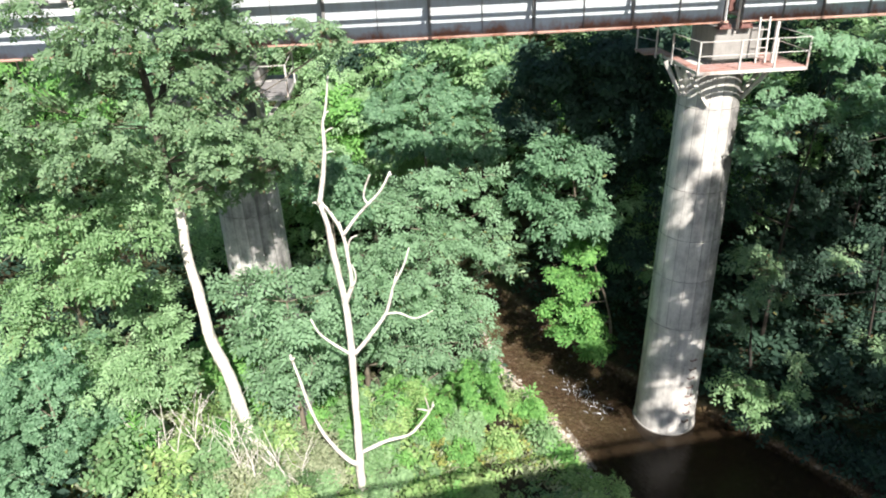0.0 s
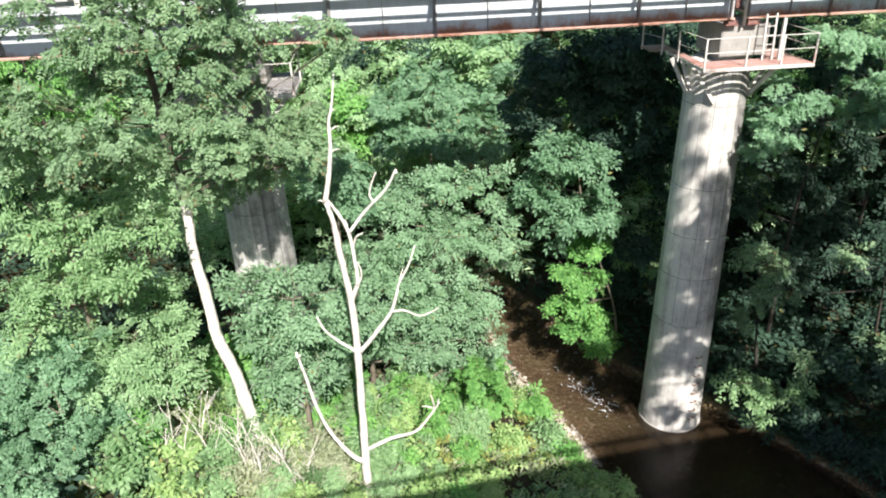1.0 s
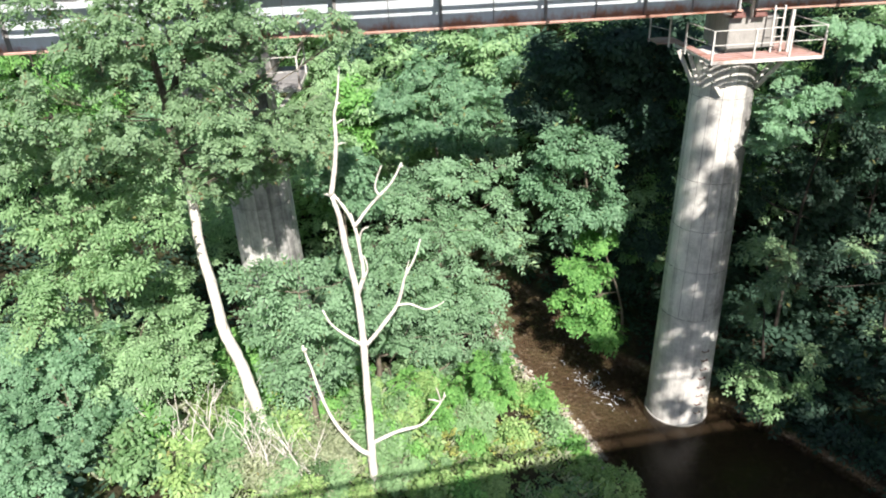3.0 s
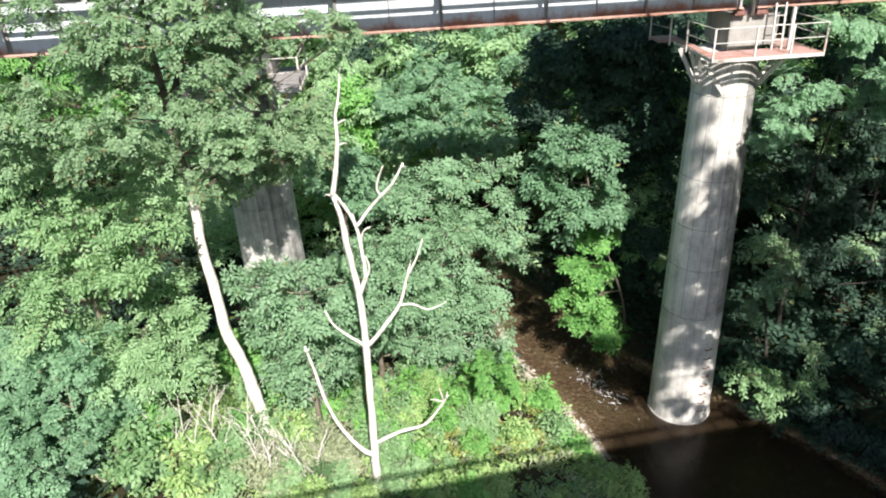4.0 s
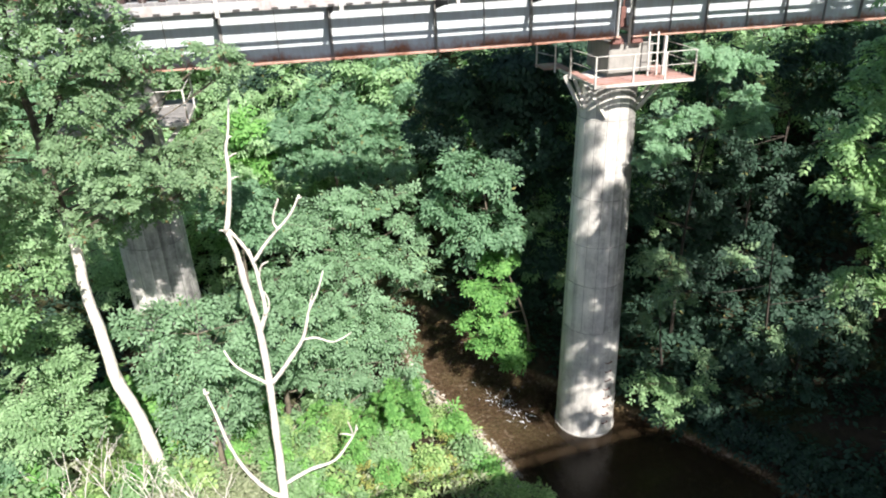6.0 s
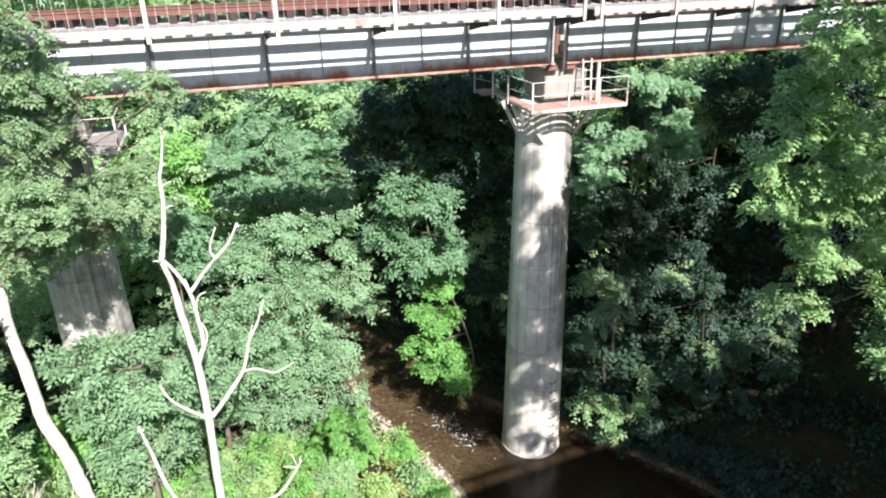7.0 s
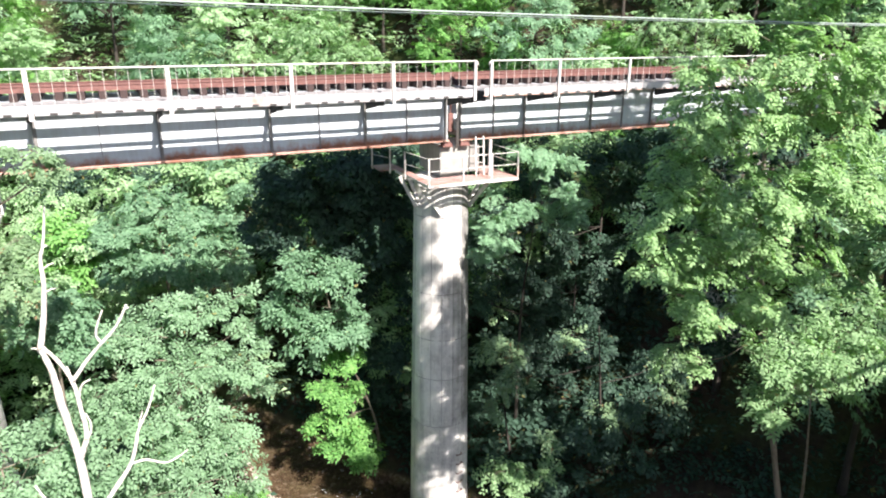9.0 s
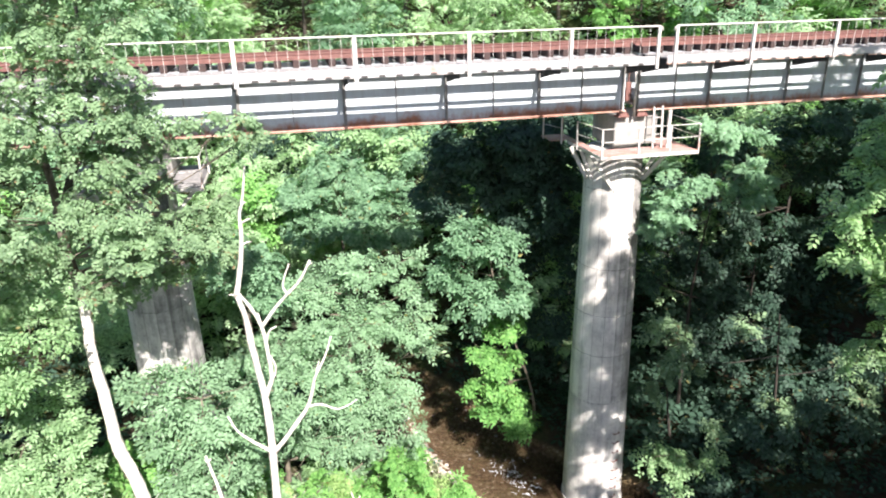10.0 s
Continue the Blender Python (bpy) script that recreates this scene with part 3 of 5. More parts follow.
def platform(x, material_floor):
    """Inspection platform round the head of a pier: floor, frame, rails, braces."""
    p = thing("inspection_platform", "white-railed inspection platform with a worn red floor round a pier head", "platform", "inspection platforms", at=(x, CY, 0))
    xl, xr, yf, zf = -1.44, 2.1, -2.0, 15.45
    for i in range(4):
        a = yf + 0.06 + i * 0.25
        part("floor_slat", Build().box(xl + 0.02, xr - 0.02, a, a + 0.15, zf - 0.03, zf, 0.004), material_floor, p, "worn red floor slat")
    part("floor_plate", Build().box(xl + 0.02, -1.12, -0.99, 0.95, zf - 0.03, zf), material_floor, p)
    part("floor_plate", Build().box(1.12, xr - 0.02, -0.99, 0.95, zf - 0.03, zf), material_floor, p)
    part("floor_plate", Build().box(-2.05, -1.14, 0.96, 2.0, zf - 0.03, zf), material_floor, p)
    b = Build().box(xl, xr, yf - 0.01, yf + 0.05, zf - 0.13, zf - 0.032).box(xl, xl + 0.06, yf + 0.05, 0.95, zf - 0.13, zf - 0.032).box(xr - 0.06, xr, yf + 0.05, 0.95, zf - 0.13, zf - 0.032)
    part("edge_frame", b, WHITE, p, "white steel edge frame")
    H = 0.88
    for px, py in ((xl, yf), (xl - 0.16, -0.32), (-0.12, yf), (1.02, yf), (xr, yf), (xr, 0.05), (xl - 0.25, 0.85), (-2.0, 1.9)):
        part("rail_post", Build().bar((px, py + 0.02, zf - 0.12), (px, py + 0.02, zf + H), 0.048, 0.048), WHITE, p, "white angle-steel rail post")
    for z in (zf + H, zf + 0.45):
        for a, c in (((xl, yf), (xr, yf)), ((xl, yf), (xl - 0.16, -0.32)), ((xr, yf), (xr, 0.05)), ((xl - 0.25, 0.85), (-2.0, 1.9))):
            part("guard_bar", Build().tube([(a[0], a[1] + 0.02, z), (c[0], c[1] + 0.02, z)], 0.0135, 6), WHITE, p)
    for a, c in (((xl + 0.04, -1.0, zf - 0.12), (-0.48, -0.98, zf - 1.4)), ((1.1, yf + 0.3, zf - 0.12), (0.9, -0.58, zf - 1.3)), ((xl - 0.1, 0.3, zf - 0.12), (-1.06, -0.1, zf - 1.25)), ((xl + 0.02, -0.3, zf - 0.12), (-1.02, -0.35, zf - 1.2)), ((xr - 0.1, -0.1, zf - 0.12), (1.04, -0.2, zf - 1.2))):
        part("brace", Build().bar(a, c, 0.11, 0.11), WHITE, p, "weathered white diagonal brace")
    return p


p1 = pier(12.2, -0.3, 15.3, 1.04, CONCRETE, "tall round board-marked concrete pier standing in the stream", [5.2, 7.3, 9.0, 10.9, 13.9])
part("footing", Build().tube([(0, 0, -0.6), (0, 0, 0.035), (0, 0, 0.05)], [1.3, 1.3, 1.28], 56), CONCRETE_PLAIN, p1, "pale washed footing ring")
iron = Build().tube([(0, -0.13, 0), (0.1, -0.13, 0), (0.1, 0.13, 0), (0, 0.13, 0)], 0.02, 6).mesh("step_iron", RAIL)
for i in range(8):
    z = 0.7 + i * 0.44
    a = radians(-74)
    r = 1.04 + (13.6 - z) * 0.0155 - 0.01
    o = part("step_iron", iron, None, p1, "rusty step iron")
    o.location, o.rotation_euler = (r * math.cos(a), r * math.sin(a), z), (0, 0, a)
part("bearing_block", Build().box(-0.44, 1.16, -0.8, 1.0, 15.5, 16.5, 0.03).box(-0.3, 0.8, -0.5, 0.9, 15.3, 15.5), CONCRETE_PALE, p1, "pale concrete bearing block")
p2 = pier(-3.9, 1.2, 15.3, 1.02, CONCRETE_DARK, "weathered grey concrete pier half hidden by leaves", [4.6, 6.8, 9.0, 11.2, 13.4])
part("bearing_block", Build().box(-0.44, 1.16, -0.8, 1.0, 15.5, 16.5, 0.03).box(-0.3, 0.8, -0.5, 0.9, 15.3, 15.5), CONCRETE_PALE, p2, "pale concrete bearing block")
p3 = pier(28.4, 3.0, 15.3, 1.02, CONCRETE_DARK, "weathered grey concrete pier behind trees", [6.0, 9.0, 12.0])
part("bearing_block", Build().box(-0.44, 1.16, -0.8, 1.0, 15.5, 16.5, 0.03).box(-0.3, 0.8, -0.5, 0.9, 15.3, 15.5), CONCRETE_PALE, p3)
platform(12.2, PLATE)
platform(-3.9, PLANK)

# bearings between blocks and girders
for px in (12.2, -3.9, 28.4):
    for dx in (-0.24, 0.46):
        for y in WEB:
            o = thing("bridge_bearing", "rusty cast bridge bearing on a concrete block", "bearing", "bearings of the railway bridge", at=(px + dx, y, 16.5))
            part("sole_plate", Build().box(-0.2, 0.2, -0.17, 0.17, 0, 0.06, 0.01), RAIL, o)
            part("saddle", Build().prism([(-0.13, 0.06), (0.13, 0.06), (0.09, 0.17), (-0.09, 0.17)], -0.14, 0.14), RAIL, o)
            for sx in (-0.16, 0.16):
                part("anchor_bolt", Build().tube([(sx, -0.13, 0.06), (sx, -0.13, 0.15)], 0.022, 6), RAIL, o)

# ladder from the platform to the track, and a drain pipe in the gap
lad = thing("ladder", "white steel ladder from the platform up to the bridge", "ladder", at=(13.15, 20.95, 15.43))
for sx in (-0.16, 0.16):
    part("stile", Build().bar((sx, 0, 0), (sx, 0.1, 1.42), 0.05, 0.05), WHITE, lad)
for i in range(5):
    part("rung", Build().tube([(-0.16, 0.02 * i + 0.01, 0.2 + 0.28 * i), (0.16, 0.02 * i + 0.01, 0.2 + 0.28 * i)], 0.014, 6), WHITE, lad)
part("hand_post", Build().bar((0.34, -0.1, -0.02), (0.34, -0.1, 1.3), 0.09, 0.09), WHITE, lad, "broad white hand post")
pipe = thing("drain_pipe", "white drain pipe in the gap between two girders", "pipe", at=(12.34, 21.2, 16.5))
part("pipe_run", Build().tube([(0, 0, 0), (0, 0, 1.2), (0, 0.1, 1.75)], 0.045, 8), WHITE, pipe, "", True)
part("pipe_bracket", Build().box(-0.1, 0.1, -0.03, 0.08, 0.9, 0.94), STIFF, pipe)
cab = thing("signal_cable", "rusty cable box hanging between girder ends", "cable box", at=(12.2, 21.5, 16.9))
part("box", Build().box(-0.1, 0.1, -0.07, 0.07, 0.1, 0.75, 0.02), RAIL, cab)
part("conduit", Build().tube([(0, 0, 0.75), (0.02, 0, 1.2), (0, 0.1, 1.5)], 0.025, 6), RAIL, cab)

# ---- road bridge under the camera ----
road = thing("road_bridge", "concrete road bridge with a steel railing", "road bridge", at=(1.0, -0.36, 0))
road.rotation_euler[2] = radians(5.7)
part("deck", Build().box(-70, 80, -8.1, -0.002, 18.3, 18.72, 0.03), CONCRETE_PLAIN, road)
part("carriageway", Build().box(-70, 80, -7.3, -1.2, 18.724, 18.78), ASPHALT, road, "worn asphalt carriageway")
part("kerb", Build().box(-70, 80, -0.32, -0.002, 18.724, 18.9, 0.02), CONCRETE_PLAIN, road)
for y in (-1.5, -4.1, -6.7):
    part("beam", Build().box(-70, 80, y - 0.25, y + 0.25, 17.0, 18.296), STEEL, road)
post = Build().box(-0.05, 0.05, -0.04, 0.04, 18.9, 19.5, 0.01).mesh("railing_post", WHITE)
for i in range(75):
    part("railing_post", post, None, road).location = (-69 + 2.0 * i, -0.08, 0)
part("railing_bar", Build().box(-70, 80, -0.15, -0.01, 19.5, 19.62, 0.02), WHITE, road)

# overhead cable
wire = thing("overhead_cable", "pale sheathed overhead cable crossing above the valley", "cable", at=(0, 9.5, 0))
part("strand", Build().tube([(x, 0, 20.715 + 0.000455 * (x - 24) ** 2) for x in np.linspace(-40, 60, 41)], 0.014, 8), CABLE, wire, "", True)
part("strand", Build().tube([(x, 0.06, 20.685 + 0.00043 * (x - 24) ** 2) for x in np.linspace(-40, 60, 41)], 0.009, 8), CABLE, wire, "", True)


# ---- trees ----
def spray(kind):
    """One leafy twig as quads (n, 4, 3): along +y, blades facing +z."""
    out = []

    def leaf(base, way, length, width, lift=0.0):
        base, way = np.array(base, float), np.array(way, float) / np.linalg.norm(way)
        side = np.cross(way, (0, 0, 1.0))
        side /= np.linalg.norm(side)
        mid = base + way * length * 0.5 + np.array((0, 0, lift))
        out.append([base, mid + side * width / 2, base + way * length + np.array((0, 0, -0.1 * length)), mid - side * width / 2])

    if kind == "pinnate":  # a drooping feather of leaflets in pairs
        for f in (0.15, 0.5, 0.85):
            for s in (-1, 1):
                leaf((0, f * 0.34, -0.13 * f * f), (s * 1.0, 0.5, -0.12 - 0.25 * f), 0.2 - 0.04 * f, 0.105, 0.016)
        leaf((0, 0.31, -0.1), (0, 1, -0.45), 0.18, 0.1)
    elif kind == "broad":
        for s, f in ((-1, 0.03), (1, 0.13), (-0.8, 0.27), (0.6, 0.34)):
            leaf((0, f, -0.12 * f), (s, 0.65, -0.28), 0.26, 0.145, 0.02)
    elif kind == "tier":
        for s, f in ((-1, 0.0), (1, 0.1), (-1, 0.22), (1, 0.33), (0.1, 0.4)):
            leaf((0, f, -0.1 * f), (s, 0.8, -0.18), 0.25, 0.108, 0.016)
    elif kind == "far":
        for s, f in ((-1, 0.0), (1, 0.07), (-1, 0.17), (0.8, 0.26), (-0.3, 0.33)):
            leaf((0, f, 0), (s, 0.7, -0.15), 0.22, 0.15, 0.02)
        out = [[q[0] + 0.35 * (q[1] - q[2]), q[2], q[3]] for q in out]
    elif kind == "blade":
        for i in range(5):
            a = i * 1.257
            w = np.array((math.cos(a) * 0.35, math.sin(a) * 0.35, 1.0))
            side = np.array((-math.sin(a), math.cos(a), 0)) * 0.009
            tip = w * 0.55 + np.array((math.cos(a), math.sin(a), -0.4)) * 0.14
            out.append([-side, side, w * 0.34 + side * 0.8, tip])
    return np.array(out)


SPRAYS = {k: spray(k) for k in ("pinnate", "broad", "tier", "far", "blade")}


def turn(way, up, rng):
    """Frames with +y along way and +z near up, from (n, 3) arrays."""
    y = way / np.linalg.norm(way, axis=1, keepdims=True)
    x = np.cross(y, up)
    x /= np.linalg.norm(x, axis=1, keepdims=True) + 1e-9
    return np.stack([x, y, np.cross(x, y)], -1)


def foliage(clumps, kind, rng, size=1.0, density=1.0, droop=0.35, flat=0.8, wrap=0.75, depth=1.0):
    """Sprays for the clumps (x, y, z, radius): boughs reach out of each clump, every one a drooping tier of sprays, with gaps between."""
    pos, way, up = [], [], []
    tpl = SPRAYS[kind]
    fill = {"pinnate": 14.5, "far": 17.0}.get(kind, 14.0)
    for cx, cy, cz, r in clumps:
        root = r ** 0.5
        cy += rng.uniform(-0.9, 0.7) * r * depth
        boughs = max(5, int((13 if flat > 0.7 else 10) * r ** 1.3))
        per = max(4, int(density * fill * r ** 0.6 / size ** 1.6))
        d = rng.normal(size=(boughs, 3))
        d[:, 2] = np.abs(d[:, 2]) * 0.95 - 0.35
        d /= np.linalg.norm(d, axis=1, keepdims=True)
        for w in d:
            tip = np.array((cx, cy, cz)) + w * r * rng.uniform(0.6, 1.2) * (1, 1, flat)
            ax = w * (1, 1, 0.45) + rng.normal(0, 0.3, 3)
            ax /= np.linalg.norm(ax)
            lean = np.array((0.05, -0.4, 0.95)) + (0.15 + 0.4 * wrap) * w + rng.normal(0, 0.2, 3)
            side = np.cross(ax, lean)
            side /= np.linalg.norm(side) + 1e-9
            reach = root * rng.uniform(0.6, 1.05) * (1.0 if flat > 0.7 else 1.3)
            k = int(per * rng.uniform(0.6, 1.4))
            u = rng.uniform(0, 1, k) ** 0.8
            lat = rng.uniform(-1, 1, k)
            p = tip + ax * (reach * (u - 0.75))[:, None] + side * (lat * 0.34 * root * (1.1 - 0.55 * u))[:, None]
            p[:, 2] += -droop * (0.45 * reach * u ** 2 + 0.3 * root * lat ** 2) + rng.normal(0, 0.045, k)
            out = ax * (0.35 + 0.5 * u)[:, None] + side * (0.95 * lat)[:, None] + rng.normal(0, 0.22, (k, 3))
            out[:, 2] -= droop * (0.4 + 0.7 * u)
            pos.append(p), way.append(out)
            up.append(lean + rng.normal(0, 0.3, (k, 3)))  # blades turn to the light
    pos, way, up = np.concatenate(pos), np.concatenate(way), np.concatenate(up)
    fr = turn(way, up, rng)
    s = size * rng.uniform(0.7, 1.25, len(pos))
    v = np.einsum("nij,qkj->nqki", fr, tpl) * s[:, None, None, None] + pos[:, None, None, :]
    return v.reshape(-1, tpl.shape[1], 3)


def smooth_path(pts, n):
    """Points along a Catmull-Rom line."""
    p = [Vector(q) for q in pts]
    p = [2 * p[0] - p[1]] + p + [2 * p[-1] - p[-2]]
    out = []
    for i in range(1, len(p) - 2):
        for k in range(n):
            t = k / n
            out.append(0.5 * ((2 * p[i]) + (p[i + 1] - p[i - 1]) * t + (2 * p[i - 1] - 5 * p[i] + 4 * p[i + 1] - p[i + 2]) * t * t + (3 * p[i] - p[i - 1] - 3 * p[i + 1] + p[i + 2]) * t ** 3))
    return out + [p[-2]]


def tree(name, label, trunk, r, clumps, leaf, kind, size=1.0, density=1.0, bark=None, category="tree", seed=1, group="", droop=0.35, flat=0.9, limb=1.0, wrap=0.75):
    """A tree or shrub: a tapering trunk through given points, limbs out to the clumps, and a crown of leafy twigs."""
    rng, pick = np.random.default_rng(seed), random.Random(seed)
    base = Vector(trunk[0])
    t = thing(name, label, category, group, at=tuple(base))
    back = lambda q: tuple(Vector(q) - base)
    line = smooth_path(trunk, 5)
    radii = [r * (1 - 0.8 * i / (len(line) - 1)) * (1.35 if i == 0 else 1.0) for i in range(len(line))]
    b = Build().tube([back(q) for q in line], radii, 9, 0.22, seed)
    part("trunk", b, bark or BARK, t, "", True)
    for i, (cx, cy, cz, cr) in enumerate(clumps):
        c = Vector((cx, cy, cz))
        k = min(range(len(line)), key=lambda j: (line[j] - c).length + 1.5 * max(0.0, line[j].z - c.z + 0.3 * cr) + 0.1 * j)
        a = line[k]
        q = (a + c) / 2 + Vector((pick.uniform(-0.2, 0.2), pick.uniform(-0.2, 0.2), -0.12 * (c - a).length + 0.25))
        arm = smooth_path([a, q, c], 4)
        r0 = max(0.02, limb * min(radii[k] * 0.65, 0.05 + 0.035 * (c - a).length))
        br = Build().tube([back(p) for p in arm], [r0 * (1 - 0.75 * j / (len(arm) - 1)) for j in range(len(arm))], 6, 0.2, seed + i)
        for j in range(3 if kind != "far" else 0):
            e = c + Vector((pick.uniform(-1, 1), pick.uniform(-1, 1), pick.uniform(-0.4, 0.8))).normalized() * cr * 0.85
            br.tube([back(arm[-3]), back((c + e) / 2 + Vector((0, 0, 0.1))), back(e)], [r0 * 0.4, r0 * 0.28, 0.008], 5)
        part("branch", br, bark if bark is BARK_SHADE else BARK, t, "", True)
    v = foliage(clumps, kind, rng, size, density, droop, flat, wrap) - np.array(base)
    part("crown", quads("crown", v, leaf), None, t)
    return t


def gz(x, y):
    return float(ground(x, y))


HIGH = [(-4.6, 17.3, 20.2, 0.75), (-3.9, 17.3, 19.8, 0.77), (-3.1, 17.3, 19.3, 0.65), (-4.7, 17.3, 19.0, 0.77), (-3.8, 17.3, 18.6, 0.72), (-2.8, 17.3, 18.1, 0.61), (-5.3, 17.3, 17.9, 0.79), (-2.8, 17.3, 20.2, 0.46), (-3.8, 17.3, 21.2, 0.74), (-4.8, 17.3, 21.0, 0.74), (-3.1, 17.3, 20.9, 0.57)]
leaning = tree("locust_tree", "tall locust tree with a pale leaning trunk and feathery crown", [(-4.35, 19.0, gz(-4.35, 19.0) - 0.2), (-4.58, 19.0, 3.98), (-4.76, 19.0, 5.6), (-4.93, 19.0, 6.74), (-5.2, 19.0, 7.91), (-5.24, 19.0, 9.43), (-5.33, 19.0, 11.06), (-5.24, 18.95, 12.75), (-5.36, 18.8, 14.84), (-5.28, 18.7, 15.9), (-5.3, 18.5, 17.7), (-5.1, 18.4, 19.3), (-5.1, 18.3, 21.4)], 0.25,
     [(-7.1, 17.5, 18.3, 0.87), (-6.0, 17.0, 17.4, 1.01), (-7.7, 17.5, 16.3, 1.06), (-6.1, 16.9, 15.7, 1.05), (-6.0, 18.2, 16.8, 0.7), (-3.8, 17.5, 17.1, 0.84), (-3.9, 16.9, 15.9, 1.05), (-3.2, 17.5, 14.9, 0.89), (-5.8, 18.0, 14.2, 0.7), (-3.3, 19.0, 14.3, 0.62), (-2.5, 19.0, 14.2, 0.6), (-3.5, 19.3, 13.5, 0.65), (-2.6, 19.3, 13.4, 0.65), (-1.8, 19.3, 13.8, 0.6), (-3.0, 19.2, 15.0, 0.5), (-2.1, 19.2, 14.9, 0.5), (-4.1, 19.2, 13.2, 0.6), (-1.7, 19.1, 14.5, 0.6), (-3.9, 19.0, 14.6, 0.6), (-1.2, 19.1, 15.2, 0.42),
      (-2.9, 17.7, 16.7, 0.38), (-2.5, 18.5, 16.1, 0.32), (-3.4, 18.6, 16.3, 0.45), (-2.2, 17.8, 17.1, 0.3), (-3.3, 17.8, 17.0, 0.4), (-5.3, 17.5, 18.2, 0.74), (-7.5, 17.5, 14.7, 0.88), (-3.0, 17.5, 17.9, 0.76), (-8.8, 17.5, 15.1, 0.8), (-2.1, 17.9, 17.6, 0.6), (-0.7, 18.1, 17.6, 0.61), (-0.2, 18.0, 17.2, 0.32), (-4.3, 17.5, 13.6, 0.58), ] + HIGH + [(-2.5, 17.5, 14.5, 0.6), (-3.4, 17.0, 14.4, 0.62), (-3.3, 17.0, 15.8, 0.55), (-4.2, 17.2, 17.7, 0.5), (-4.1, 17.2, 15.2, 0.6), (-4.4, 17.0, 18.5, 0.66), (-5.9, 17.2, 18.9, 0.6), (-3.6, 17.3, 18.0, 0.55), (-2.4, 17.4, 18.6, 0.5), (-6.4, 17.3, 16.6, 0.6), (-5.6, 17.0, 14.8, 0.6)],
     LEAF_LOCUST, "pinnate", 0.62, 0.8, BARK_PALE, seed=11, limb=0.4)
part("stem", Build().tube([Vector(p) - leaning.location for p in smooth_path([(-5.32, 18.8, 14.9), (-4.75, 18.6, 16.4), (-4.05, 18.45, 17.6), (-3.9, 18.4, 18.6), (-3.8, 18.3, 20.6)], 5)], [0.13 - 0.0045 * k for k in range(21)], 8, 0.22, 4), BARK_SHADE, leaning, "dark second stem", True)
tree("shrub", "yellow-green leafy shrub on the bank", [(-8, 18.8, gz(-8, 18.8) - 0.1), (-8, 18.7, 6.0), (-7.8, 18.5, 8.0)], 0.12, [(-8.1, 18.5, 8.1, 1.34), (-6.8, 18.5, 7.6, 1.09), (-9.3, 18.5, 6.7, 1.1), (-6.9, 18.5, 9.3, 0.96), (-6.3, 19.3, 8.4, 0.7), (-9.3, 18.5, 8.7, 1.05), (-8.1, 18.5, 5.9, 1.12)], LEAF_WOOD, "tier", 0.6, 0.95, category="shrub", seed=12)
tree("broadleaf_tree", "bright green broadleaf tree on the slope", [(-9, 18.6, gz(-9, 18.6) - 0.1), (-8.7, 18.4, 9.0), (-8.4, 18, 12.6)], 0.16, [(-9.1, 18.0, 12.2, 1.19), (-8.4, 18.0, 10.9, 1.32), (-10.0, 18.0, 10.3, 1.16), (-7.1, 18.0, 11.4, 0.98), (-7.5, 18.0, 13.0, 1.02), (-9.2, 18.0, 13.5, 0.93), (-6.4, 18.0, 12.6, 0.8)], LEAF_MID, "tier", 0.63, 0.85, seed=13)
tree("locust_tree", "young bluish-green locust on the slope", [(-9.6, 16.6, gz(-9.6, 16.6) - 0.6), (-9.4, 16.5, 5.5), (-9.3, 16.5, 8.6)], 0.12, [(-9.5, 16.5, 8.5, 1.29), (-8.9, 16.5, 6.8, 1.35), (-10.6, 16.5, 6.1, 1.53), (-8.6, 16.5, 5.2, 1.05), (-8.6, 16.5, 9.2, 0.8), (-11.4, 16.5, 4.6, 1.23), (-10.9, 16.5, 8.0, 1.0), (-9.6, 16.3, 4.6, 1.0), (-11.6, 16.4, 6.4, 1.0), (-10.4, 16.3, 3.6, 0.9)], LEAF_BLUE, "pinnate", 0.68, 0.9, seed=14)
tree("shrub", "bright green shrub behind the pale trunk", [(-5.4, 21.5, gz(-5.4, 21.5) - 0.1), (-5.4, 21.5, 4.6)], 0.07, [(-5.2, 21.5, 5.2, 0.96), (-6.0, 21.5, 4.0, 0.98), (-4.8, 21.5, 3.9, 0.87), (-6.2, 21.5, 5.3, 0.85)], LEAF_LIME, "broad", 0.8, 1.0, category="shrub", seed=15)
tree("shrub", "pale grassy shrub with thin dead stems", [(-5.2, 18.6, gz(-5.2, 18.6) - 0.1), (-5.4, 18.6, 3.6)], 0.06, [(-6.4, 18.6, 4.9, 0.86), (-7.2, 18.6, 4.2, 0.97), (-5.4, 18.6, 3.2, 0.7), (-3.4, 18.8, 2.7, 0.6), (-3.1, 18.4, 2.2, 0.6)], LEAF_HERB, "tier", 0.6, 0.9, category="shrub", seed=16)
tree("shrub", "low leafy green shrub on the bank", [(-8.4, 17.2, gz(-8.4, 17.2) - 0.1), (-8.4, 17.2, gz(-8.4, 17.2) + 0.9)], 0.04, [(-9.4, 17.3, gz(-9.4, 17.3) + 0.5, 0.8), (-8.4, 17.1, gz(-8.4, 17.1) + 0.6, 0.8), (-7.4, 17.0, gz(-7.4, 17.0) + 0.5, 0.8), (-8.0, 16.4, gz(-8.0, 16.4) + 0.5, 0.8), (-6.6, 16.7, gz(-6.6, 16.7) + 0.5, 0.7)], LEAF_MID, "tier", 0.6, 0.95, category="shrub", seed=40)
